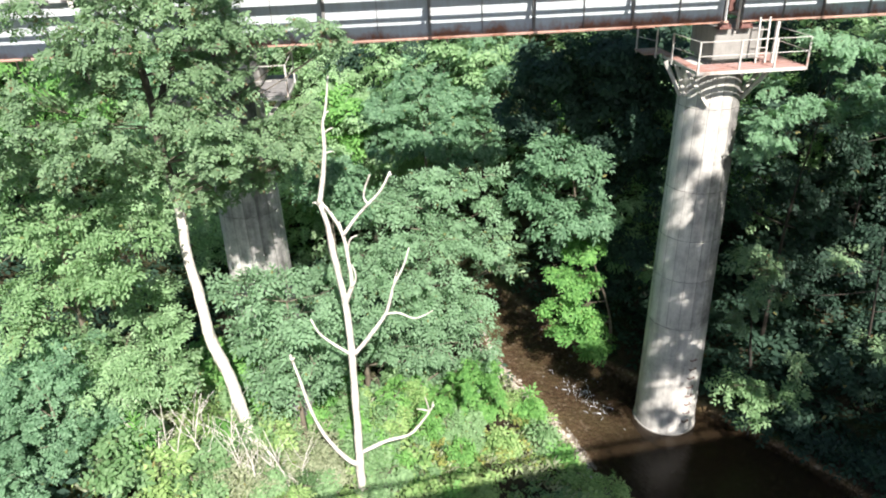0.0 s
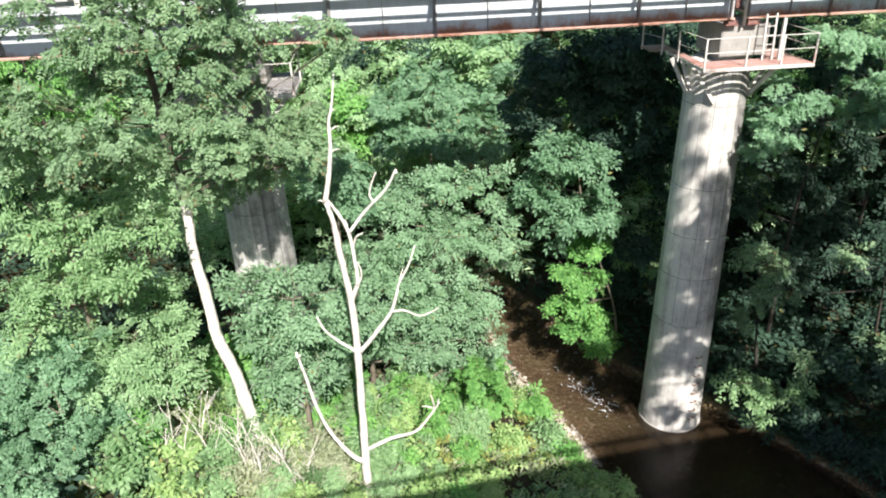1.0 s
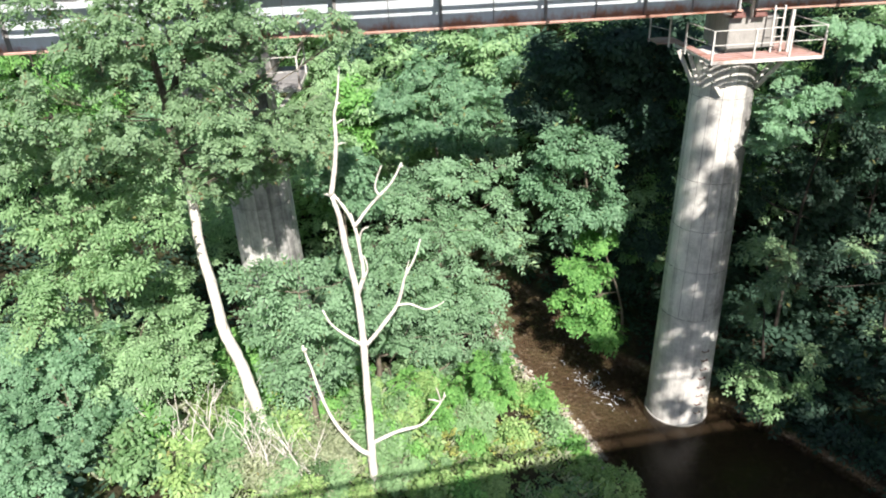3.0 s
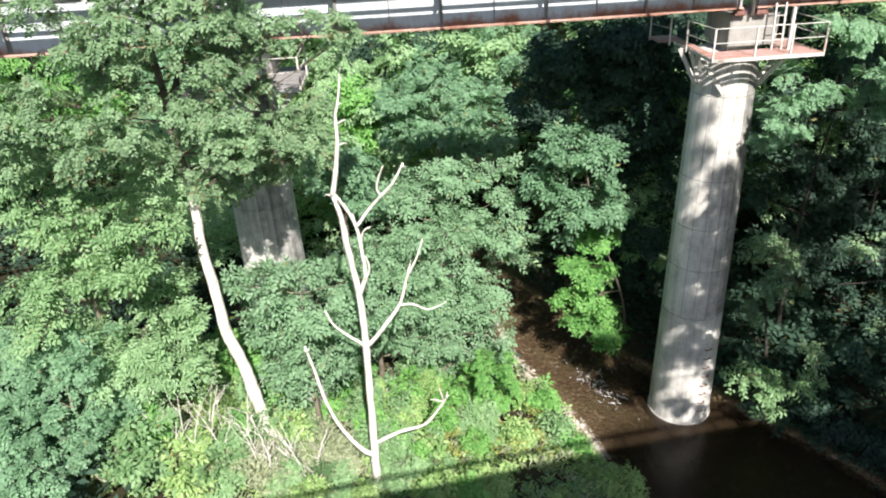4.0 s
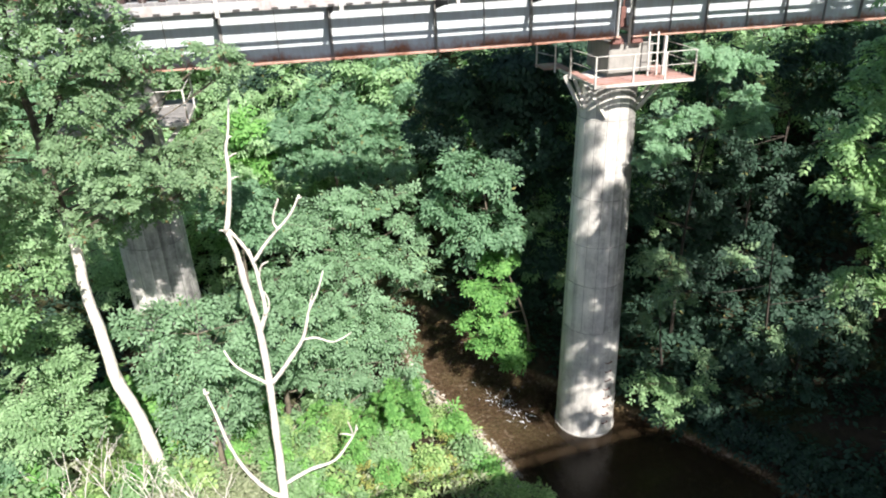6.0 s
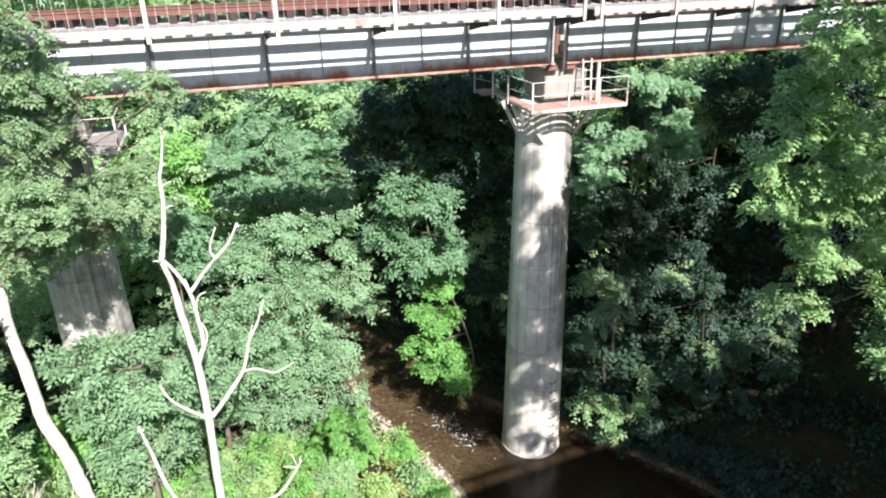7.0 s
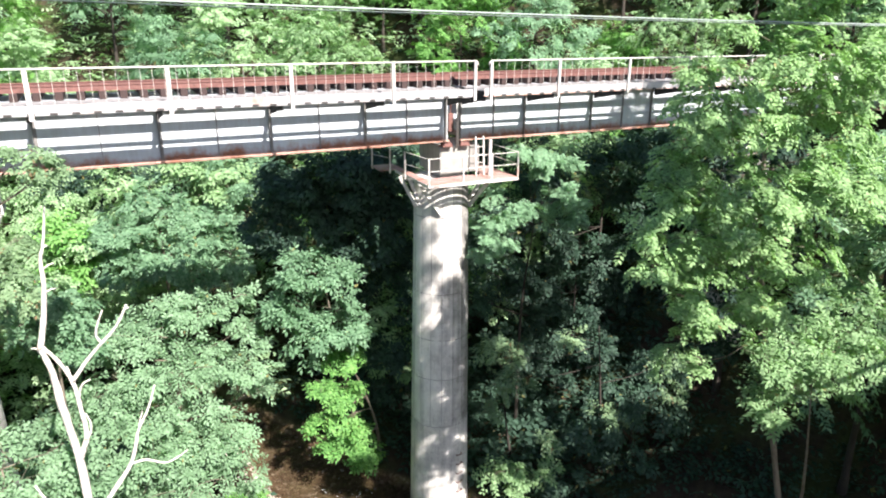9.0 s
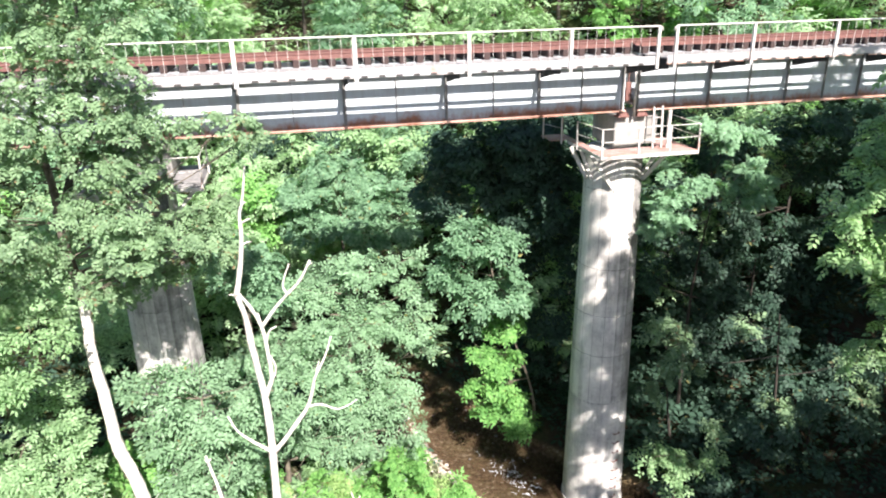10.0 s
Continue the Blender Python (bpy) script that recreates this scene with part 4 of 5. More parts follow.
for i, (x, y) in enumerate(((-9.6, 13.2), (-10.6, 14.2), (-11.8, 13.4), (-10.0, 15.2), (-11.6, 15.2), (-12.8, 14.6), (-12.6, 18.3), (-13.4, 17.2))):
    z = gz(x, y)
    tree("shrub", "bluish-green locust shrub on the steep near slope", [(x, y, z - 0.1), (x, y, z + 0.8)], 0.04, [(x + 0.5, y, z + 0.5, 0.75), (x - 0.4, y - 0.3, z + 0.5, 0.75), (x, y + 0.4, z + 1.0, 0.7)], LEAF_BLUE, "pinnate", 0.66, 0.95, category="shrub", seed=140 + i, group="locust shrubs on the near slope")
tree("broadleaf_tree", "spreading layered broadleaf tree beside the stream", [(2.4, 26.8, gz(2.4, 26.8) - 0.2), (2.4, 26.6, 4.0), (2.6, 26.2, 8.8)], 0.2, [(1.2, 26.0, 9.1, 1.41), (3.3, 26.0, 9.6, 1.41), (4.9, 26.0, 10.2, 0.7), (-0.1, 26.0, 7.3, 1.32), (2.5, 25.2, 7.8, 1.76), (4.5, 25.7, 7.6, 1.25), (5.6, 26.0, 5.8, 0.7), (3.8, 25.4, 5.1, 1.3), (5.2, 26.0, 8.8, 0.7), (1.0, 25.2, 6.6, 1.43), (-0.3, 26.5, 8.6, 0.96), (2.4, 25.0, 5.5, 1.45)], LEAF_GREEN, "tier", 0.72, 0.85, seed=17, flat=0.65, droop=0.2, wrap=0.45)
tree("broadleaf_tree", "low deep green tree on the stream bank", [(-0.6, 24.6, gz(-0.6, 24.6) - 0.2), (-0.6, 24.3, 3.0), (-0.8, 24, 6.2)], 0.15, [(1.3, 24.0, 5.0, 1.41), (-0.5, 24.0, 5.8, 1.28), (0.8, 24.0, 3.4, 1.45), (2.7, 24.0, 3.5, 1.45), (4.0, 24.0, 1.9, 1.12), (-1.3, 24.0, 6.9, 1.02), (-2.8, 24.0, 5.4, 1.16), (-2.6, 24.0, 3.2, 1.2), (0.1, 24.0, 1.4, 1.12), (4.5, 24.5, 3.6, 0.86), (-1.4, 24.4, 3.9, 1.08), (2.1, 24.0, 1.4, 1.12)], LEAF_GREEN, "tier", 0.7, 0.88, seed=18, flat=0.65, droop=0.2, wrap=0.45)
tree("broadleaf_tree", "dense green tree hiding the foot of a pier", [(-2.9, 20.3, gz(-2.9, 20.3) - 0.2), (-2.9, 20.3, 4.5), (-2.8, 20.2, 8.4)], 0.12, [(-4.1, 20.2, 9.3, 0.7), (-2.8, 20.2, 9.0, 0.75), (-4.1, 20.2, 8.0, 0.78), (-3.3, 20.1, 7.2, 0.89), (-2.2, 20.2, 7.8, 0.82), (-2.1, 20.2, 5.8, 0.91), (-1.2, 20.2, 8.6, 0.7), (-3.7, 20.2, 5.8, 0.81), (-1.0, 20.2, 7.0, 0.72), (-4.8, 20.2, 9.0, 0.5), (-2.9, 20.2, 4.6, 0.9), (-3.4, 20.8, 8.2, 0.8), (-3.0, 20.8, 6.6, 0.9), (-3.9, 20.8, 6.9, 0.8), (-3.6, 20.8, 4.8, 0.9)], LEAF_GREEN, "tier", 0.75, 1.0, seed=30, flat=0.65, droop=0.2, wrap=0.45)
tree("locust_tree", "grey-green locust with feathery crown behind the bridge", [(3.2, 35.2, gz(3.2, 35.2) - 0.2), (3.1, 34.9, 6), (3.0, 34.5, 11.5)], 0.18, [(1.7, 34.5, 11.5, 1.38), (3.6, 34.5, 11.7, 1.39), (5.3, 34.5, 10.1, 1.42), (1.5, 34.5, 9.6, 1.42), (3.5, 34.5, 9.5, 1.55), (6.4, 34.5, 8.8, 0.9), (0.3, 34.5, 10.7, 1.02), (2.7, 34.5, 12.8, 0.85), (4.5, 34.5, 8.6, 1.08)], LEAF_BLUE, "pinnate", 1.0, 1.0, seed=19)
tree("maple_tree", "lime-green tree on the slope behind the bridge", [(-0.9, 36.2, gz(-0.9, 36.2) - 0.2), (-0.9, 36, 6), (-1.0, 35.5, 10.6)], 0.14, [(-1.0, 35.5, 11.0, 1.18), (-0.2, 35.5, 9.6, 0.97), (-1.6, 35.5, 9.3, 1.06)], LEAF_LIME, "broad", 0.95, 1.0, seed=20)
tree("locust_tree", "slender locust beside the pier", [(-1.4, 24.9, gz(-1.4, 24.9) - 0.2), (-1.4, 24.8, 6), (-1.3, 24.6, 11.2)], 0.11, [(-0.9, 24.6, 11.0, 0.91), (-1.8, 24.6, 10.8, 0.87), (-0.6, 24.6, 9.7, 0.78), (-2.1, 24.6, 11.9, 0.77), (-1.2, 24.6, 11.7, 0.73)], LEAF_BLUE, "pinnate", 0.85, 0.95, seed=31)
tree("broadleaf_tree", "sunlit yellow-green tree on the far slope", [(4.6, 38.6, gz(4.6, 38.6) - 0.2), (4.5, 38.3, 8), (4.5, 38, 13.4)], 0.2, [(5.0, 38.0, 13.1, 1.5), (6.9, 38.0, 12.5, 1.41), (5.9, 38.0, 11.2, 1.2)], LEAF_MID, "broad", 1.1, 0.95, seed=21)
# two far trees whose leaf colour carries the gloom between the lit crowns
tree("broadleaf_tree", "far-slope tree with shade toned into its green leaves", [(1.6, 38.8, gz(1.6, 38.8) - 0.2), (1.5, 38.4, 8), (1.5, 38, 12.6)], 0.2, [(0.6, 38.0, 12.7, 1.24), (2.4, 38.0, 13.5, 1.2), (3.2, 38.2, 12.0, 1.0), (1.4, 38.2, 11.4, 1.1), (-1.0, 38.2, 13.2, 1.2)], LEAF_SHADE, "broad", 1.0, 0.95, bark=BARK_SHADE, seed=42)
tree("broadleaf_tree", "tree beyond the bridge over the stream with shade-toned leaves", [(10.2, 37.0, gz(10.2, 37.0) - 0.2), (10.0, 36.6, 7), (9.8, 36.2, 11.6)], 0.18, [(8.8, 36.0, 12.6, 1.2), (9.6, 36.0, 11.2, 1.2), (10.8, 36.0, 12.2, 1.3), (10.6, 36.0, 10.0, 1.2), (8.8, 36.0, 9.6, 1.2)], LEAF_SHADE, "broad", 1.0, 0.95, bark=BARK_SHADE, seed=44)
tree("broadleaf_tree", "grey-green tree leaning over the stream", [(10.6, 27.4, gz(10.6, 27.4) - 0.2), (9.6, 26.4, 5), (8.4, 25.2, 10.4)], 0.15, [(7.6, 25.0, 11.3, 1.07), (8.8, 25.0, 10.8, 0.81), (7.0, 25.0, 9.8, 1.03), (8.6, 25.0, 9.1, 1.12), (9.5, 25.0, 8.2, 0.76), (7.6, 25.0, 8.4, 0.82)], LEAF_BLUE, "tier", 0.85, 1.0, seed=22)
tree("maple_tree", "bright lime maple with tiered boughs over the water", [(11.2, 26.6, gz(11.2, 26.6) - 0.2), (10.8, 26.2, 3), (9.4, 25.5, 6.8)], 0.1, [(8.8, 25.2, 6.9, 0.72), (9.4, 25.3, 7.1, 0.6), (8.1, 25.2, 5.8, 0.7), (9.1, 25.2, 5.4, 0.8), (8.0, 25.2, 4.5, 0.62), (8.9, 25.2, 3.9, 0.8), (8.3, 25.2, 3.0, 0.65), (9.7, 25.4, 2.9, 0.8), (10.2, 25.4, 1.7, 0.7), (9.6, 25.5, 4.6, 0.7)], LEAF_LIME, "broad", 0.7, 1.35, seed=23, flat=0.45, droop=0.35, wrap=0.1)
tree("locust_tree", "locust with sunlit feathery boughs beside the pier platform", [(17.6, 24.6, gz(17.6, 24.6) - 0.2), (17.5, 24.4, 8), (16.6, 22.4, 12.8)], 0.09, [(15.1, 20.8, 16.1, 0.61), (16.0, 20.8, 15.9, 0.66), (15.8, 20.8, 15.5, 0.42), (16.8, 20.8, 15.7, 0.39), (16.2, 20.8, 14.6, 0.62), (16.8, 20.8, 14.0, 0.63), (15.7, 20.8, 13.8, 0.51), (15.1, 20.8, 14.1, 0.45), (17.4, 20.8, 13.4, 0.47), (17.9, 20.8, 13.0, 0.39), (13.8, 20.8, 14.5, 0.55), (13.7, 20.8, 13.8, 0.61), (14.4, 20.8, 13.9, 0.45), (13.5, 20.8, 13.2, 0.62), (14.0, 20.8, 12.8, 0.46), (13.5, 20.8, 12.4, 0.42)], LEAF_BLUE, "pinnate", 0.62, 1.1, bark=BARK_SHADE, seed=24, droop=0.3, flat=0.75, limb=0.4)
tree("locust_tree", "small locust standing close beside the pier", [(16.4, 23.0, gz(16.4, 23.0) - 0.2), (16.0, 22.9, 3), (15.4, 22.6, 6.4)], 0.08, [(15.1, 22.4, 7.4, 0.75), (15.5, 22.4, 6.0, 0.8), (15.0, 22.4, 4.6, 0.5), (16.3, 22.5, 6.6, 0.5)], LEAF_LOCUST, "pinnate", 0.7, 0.9, bark=BARK_SHADE, seed=25)
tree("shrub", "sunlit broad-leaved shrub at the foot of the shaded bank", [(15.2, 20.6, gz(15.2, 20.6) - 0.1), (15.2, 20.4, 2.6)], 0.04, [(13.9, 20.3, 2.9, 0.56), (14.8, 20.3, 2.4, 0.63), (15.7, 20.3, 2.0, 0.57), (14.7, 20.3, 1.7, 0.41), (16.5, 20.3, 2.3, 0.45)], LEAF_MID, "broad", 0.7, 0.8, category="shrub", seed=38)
tree("broadleaf_tree", "tree under the bridge, its shade toned into the leaves", [(22, 26.4, gz(22, 26.4) - 0.2), (22, 26.2, 4), (21.8, 26, 8.5)], 0.15, [(22.2, 26.0, 6.0, 1.22), (20.4, 26.0, 6.6, 1.02), (20.9, 26.0, 8.4, 1.12), (24.8, 26.0, 4.9, 1.5), (21.8, 27.5, 3.1, 1.23), (23.7, 27.0, 7.9, 1.18), (19.8, 26.6, 4.2, 1.2), (18.6, 26.4, 8.6, 1.0), (21.8, 25.0, 4.4, 1.0), (20.9, 24.9, 3.6, 0.9), (22.9, 25.0, 3.8, 0.9), (21.9, 24.8, 5.4, 0.9)], LEAF_SHADE, "broad", 0.9, 0.9, bark=BARK_SHADE, seed=26, limb=0.45)
tree("shrub", "bank shrub beneath the bridge with shade-toned leaves", [(21.5, 20.6, gz(21.5, 20.6) - 0.2), (21.4, 20.6, 3.0)], 0.08, [(20.2, 20.6, 4.6, 1.2), (22.2, 20.6, 3.6, 1.3), (18.6, 20.4, 3.6, 1.0), (17.2, 20.2, 1.6, 0.9), (23.4, 20.8, 5.0, 1.2), (20.4, 20.2, 2.4, 1.1)], LEAF_SHADE, "broad", 0.85, 0.9, category="shrub", bark=BARK_SHADE, seed=27)
tree("broadleaf_tree", "young green tree with lit tufts in the shade of the bank", [(19.6, 20.6, gz(19.6, 20.6) - 0.2), (19.4, 20.5, 4.0), (18.8, 20.4, 8.6)], 0.09, [(13.8, 20.4, 8.4, 0.55), (14.4, 20.4, 7.2, 0.4), (16.0, 20.4, 4.0, 0.5), (17.4, 20.6, 8.3, 0.4), (19.0, 20.3, 4.6, 0.5), (20.4, 20.3, 3.6, 0.5), (22.9, 20.2, 4.6, 0.6), (22.6, 20.2, 6.2, 0.5), (20.6, 20.3, 1.5, 0.5)], LEAF_LOCUST, "tier", 0.75, 0.8, bark=BARK_SHADE, seed=41, limb=0.5)
tree("broadleaf_tree", "shade-toned tree standing before a far pier", [(26.4, 20.4, gz(26.4, 20.4) - 0.2), (26.3, 20.2, 9.0), (26.4, 20.0, 14.5)], 0.16, [(25.3, 20.0, 8.2, 1.0), (25.7, 20.0, 6.4, 1.0), (24.8, 20.0, 9.8, 1.0), (26.6, 20.0, 10.8, 1.1), (25.4, 20.0, 11.8, 1.0), (26.6, 20.0, 12.8, 1.1), (25.8, 20.0, 14.2, 1.0), (25.2, 20.0, 15.2, 0.9), (25.9, 20.0, 13.2, 0.9), (24.9, 20.0, 13.4, 0.8), (24.6, 20.0, 11.4, 0.8), (27.2, 20.0, 15.2, 1.0), (27.4, 20.0, 8.6, 1.0), (26.2, 20.0, 15.8, 0.8), (28.2, 20.0, 13.2, 1.0), (28.4, 20.0, 11.0, 1.0)], LEAF_SHADE, "broad", 0.9, 0.95, bark=BARK_SHADE, seed=43, limb=0.45)
# bank shrubs, their leaf colour darkened for the shade over the water
for i in range(9):
    y = 12.4 + 1.12 * i
    x = float(stream_mid(y) + stream_half(y)) + 0.45
    z = gz(x, y)
    tree("shrub", "shade-toned shrub hanging over the shaded water's edge", [(x + 0.2, y, z - 0.1), (x, y, z + 0.6)], 0.03, [(x - 0.1, y, z + 0.35, 0.55), (x + 0.5, y + 0.4, z + 0.6, 0.6), (x + 1.0, y - 0.3, z + 0.7, 0.65)], LEAF_SHADE, "broad", 0.8, 0.95, category="shrub", bark=BARK_SHADE, seed=160 + i, group="dark shrubs along the water", droop=0.5)
MORE = [(13.2, 11.0, 16.7, 0.64), (13.7, 10.9, 18.1, 0.62), (15.2, 10.9, 17.1, 0.72), (14.1, 11.2, 14.5, 0.6), (16.1, 11.1, 13.9, 0.72), (16.9, 11.1, 14.9, 0.75), (13.3, 11.3, 14.2, 0.6), (14.3, 11.3, 14.9, 0.7), (15.2, 11.2, 15.6, 0.65), (14.2, 11.1, 13.3, 0.5), (12.5, 11.3, 15.2, 0.5), (15.9, 11.2, 16.6, 0.7), (17.8, 11.3, 15.6, 0.75), (16.2, 11.0, 13.5, 0.6), (17.3, 11.0, 17.4, 0.84), (15.1, 11.5, 19.3, 0.71), (16.8, 11.5, 20.5, 0.81), (13.7, 11.5, 19.7, 0.47)]
BACK = [(15.4, 12.6, 14.9, 0.8), (16.6, 12.9, 18.2, 0.8), (15.2, 12.6, 16.2, 0.7), (17.1, 12.9, 19.2, 0.75), (18.2, 12.9, 19.8, 0.84), (19.7, 12.6, 19.2, 0.96), (21.0, 12.6, 19.9, 0.9), (21.9, 12.6, 18.8, 1.01), (19.1, 12.6, 20.6, 0.93), (18.5, 12.9, 18.3, 0.87), (21.2, 12.6, 17.8, 0.93), (23.0, 12.2, 20.4, 1.0), (20.2, 12.4, 22.4, 1.1), (20.0, 12.6, 24.4, 1.1), (22.0, 12.4, 22.6, 1.1), (21.6, 12.6, 25.2, 1.0)]
tree("locust_tree", "large sunlit locust with an airy yellow-green crown", [(22.0, 11.3, gz(22.0, 11.3) - 0.2), (20.8, 11.6, 2.2), (19.1, 12.0, 8.3), (18.1, 12.3, 12.7), (17.4, 12.4, 15.6), (17.2, 12.4, 18.5), (17.2, 12.3, 20.5), (17.6, 12.3, 23.4)], 0.115,
     [(13.9, 11.0, 19.0, 0.80), (16.2, 11.5, 19.7, 0.97), (17.9, 11.5, 18.5, 1.06), (15.3, 10.9, 18.1, 0.95), (14.1, 11.5, 17.4, 0.86), (12.9, 11.5, 16.7, 0.67), (14.6, 10.9, 16.3, 0.97), (17.3, 11.5, 16.5, 1.06), (13.5, 11.5, 15.6, 0.70), (15.6, 11.5, 14.8, 0.89), (16.5, 11.0, 15.1, 0.78), (13.6, 11.5, 13.5, 0.62),
      (14.3, 11.5, 12.1, 0.61), (18.7, 11.5, 19.9, 1.06), (20.8, 11.5, 16.7, 1.01), (13.7, 11.5, 18.5, 0.69), (12.2, 11.5, 15.9, 0.54), (14.6, 11.5, 20.7, 0.6), (16.6, 11.5, 21.8, 0.7), (18.1, 11.5, 21.5, 1.13)] + MORE + BACK,
     LEAF_SUN, "pinnate", 0.7, 0.95, BARK, seed=28, limb=0.4)
tree("broadleaf_tree", "young tree with a spreading yellow-green crown half in shade", [(23.4, 13.4, gz(23.4, 13.4) - 0.2), (22.6, 12.8, 4.4), (20.4, 11.9, 10.3)], 0.09,
     [(19.1, 11.5, 11.5, 1.05), (21.5, 11.5, 10.5, 1.12), (17.7, 11.5, 10.1, 0.85), (22.5, 11.5, 11.0, 0.95), (20.0, 11.7, 10.1, 0.91), (17.0, 11.2, 11.6, 0.88), (18.6, 11.2, 11.6, 0.99), (20.1, 11.2, 11.9, 1.02), (21.9, 11.2, 11.3, 1.07), (18.5, 11.2, 10.2, 0.85), (20.6, 11.2, 10.0, 0.88), (21.7, 11.2, 12.4, 0.87)], LEAF_MID, "tier", 0.7, 0.85, seed=29, flat=0.65, droop=0.2, wrap=0.45)
# added out of view; its clumps are placed to shade pier and stream
tree("locust_tree", "unseen airy locust added on the near bank to shade pier and stream", [(18.4, 5.2, gz(18.4, 5.2) - 0.2), (17.6, 5.1, 8), (16.0, 5.0, 18), (15.0, 5.0, 26.4)], 0.22, [(12.9, 5.0, 18.2, 0.4), (12.5, 5.0, 19.3, 0.45), (13.0, 5.0, 19.5, 0.45), (12.1, 5.0, 20.3, 0.45), (12.6, 5.0, 20.6, 0.5), (11.8, 5.0, 21.1, 0.45), (13.1, 5.0, 22.6, 0.5), (13.2, 5.0, 24.0, 0.45), (13.3, 5.0, 26.8, 0.5), (13.2, 5.0, 29.2, 0.45), (14.7, 5.0, 25.5, 0.38), (14.0, 5.0, 16.7, 0.22), (14.9, 5.0, 16.4, 0.22), (13.6, 5.0, 20.0, 0.3), (14.4, 5.0, 20.8, 0.32), (13.9, 5.0, 22.0, 0.4), (14.9, 5.0, 22.5, 0.38), (14.2, 5.0, 23.7, 0.4), (15.0, 5.0, 24.6, 0.32), (13.7, 5.0, 25.2, 0.35), (13.5, 5.0, 28.0, 0.4), (14.5, 5.0, 26.9, 0.25), (15.2, 5.0, 21.2, 0.25), (16.2, 5.0, 20.0, 0.5), (16.8, 5.0, 18.4, 0.5), (17.4, 5.0, 19.4, 0.5), (16.6, 5.0, 22.8, 0.45)], LEAF_GREEN, "pinnate", 0.75, 1.5, seed=36)

tree("broadleaf_tree", "green tree toned dark for the shade of the bridge", [(9.8, 28.6, gz(9.8, 28.6) - 0.2), (9.9, 28.2, 6), (9.8, 27.6, 13.8)], 0.17, [(7.3, 27.5, 14.3, 1.15), (9.2, 27.5, 14.0, 1.16), (11.2, 27.5, 13.4, 1.18), (8.6, 27.5, 12.3, 1.19), (10.9, 27.5, 11.4, 1.22), (12.1, 27.5, 9.0, 1.14), (12.1, 27.5, 6.2, 1.19), (10.9, 28.5, 8.7, 1.04), (6.6, 28.5, 12.6, 0.97), (12.8, 28.5, 11.0, 1.01), (12.0, 28.0, 3.6, 1.2), (10.2, 26.4, 15.2, 0.95), (12.0, 26.6, 14.6, 0.95), (8.4, 26.4, 15.2, 0.9), (12.3, 26.6, 12.6, 1.0), (11.2, 26.4, 12.2, 0.9), (13.0, 27.0, 8.0, 1.0), (10.1, 26.0, 15.3, 0.6), (11.0, 26.0, 15.4, 0.6), (12.0, 26.0, 14.7, 0.61), (10.8, 26.0, 14.3, 0.61), (12.6, 26.0, 15.1, 0.56), (9.9, 26.0, 14.1, 0.62), (12.0, 26.0, 13.8, 0.58), (9.2, 26.0, 15.0, 0.61), (10.0, 28.6, 12.6, 1.3), (11.6, 28.8, 13.2, 1.3), (12.8, 28.8, 9.6, 1.3), (10.6, 28.9, 10.4, 1.3), (8.4, 28.8, 13.6, 1.2), (13.4, 28.8, 12.4, 1.3), (13.6, 28.8, 14.8, 1.3), (11.4, 28.9, 15.2, 1.2)], LEAF_SHADE, "broad", 0.95, 1.15, bark=BARK_SHADE, seed=32, limb=0.45)
tree("broadleaf_tree", "spreading green tree toned dark for the shade under the bridge", [(24, 27.4, gz(24, 27.4) - 0.2), (24, 27.2, 6), (24, 27, 11.8)], 0.2, [(22.4, 27.0, 9.6, 1.43), (24.6, 27.0, 6.8, 1.5), (20.3, 27.0, 7.8, 1.29), (21.2, 27.0, 5.1, 1.34), (26.1, 27.0, 9.1, 1.49), (24.2, 27.0, 3.9, 1.54), (28.0, 27.0, 6.6, 1.55), (28.4, 27.0, 10.4, 1.5), (17.6, 27.0, 8.8, 1.1), (25.6, 27.0, 12.2, 1.29), (26.5, 27.0, 4.2, 1.57), (20.6, 27.2, 11.0, 1.3), (18.6, 27.4, 5.4, 1.3), (16.2, 26.2, 12.8, 1.3), (18.2, 26.2, 12.4, 1.3), (20.2, 26.2, 13.4, 1.4), (22.2, 26.2, 13.8, 1.4), (24.2, 26.2, 14.2, 1.4), (16.6, 26.2, 10.4, 1.3), (18.4, 26.2, 14.6, 1.1), (15.4, 26.2, 14.8, 1.1), (15.0, 26.2, 11.2, 1.1), (16.8, 26.2, 15.6, 1.0), (26.4, 26.2, 14.6, 1.4), (15.6, 26.2, 8.4, 1.1)], LEAF_SHADE, "tier", 1.0, 0.85, bark=BARK_SHADE, seed=33, limb=0.45)
tree("shrub", "fern-leaved shrub beside the shallow stream", [(3.2, 22.6, gz(3.2, 22.6) - 0.1), (3.2, 22.6, 2.0)], 0.05, [(4.0, 22.5, 3.0, 0.83), (3.0, 22.5, 2.2, 0.94), (4.4, 22.5, 1.6, 0.76), (2.0, 22.5, 1.4, 0.86)], LEAF_LIME, "pinnate", 0.62, 1.0, category="shrub", seed=34)

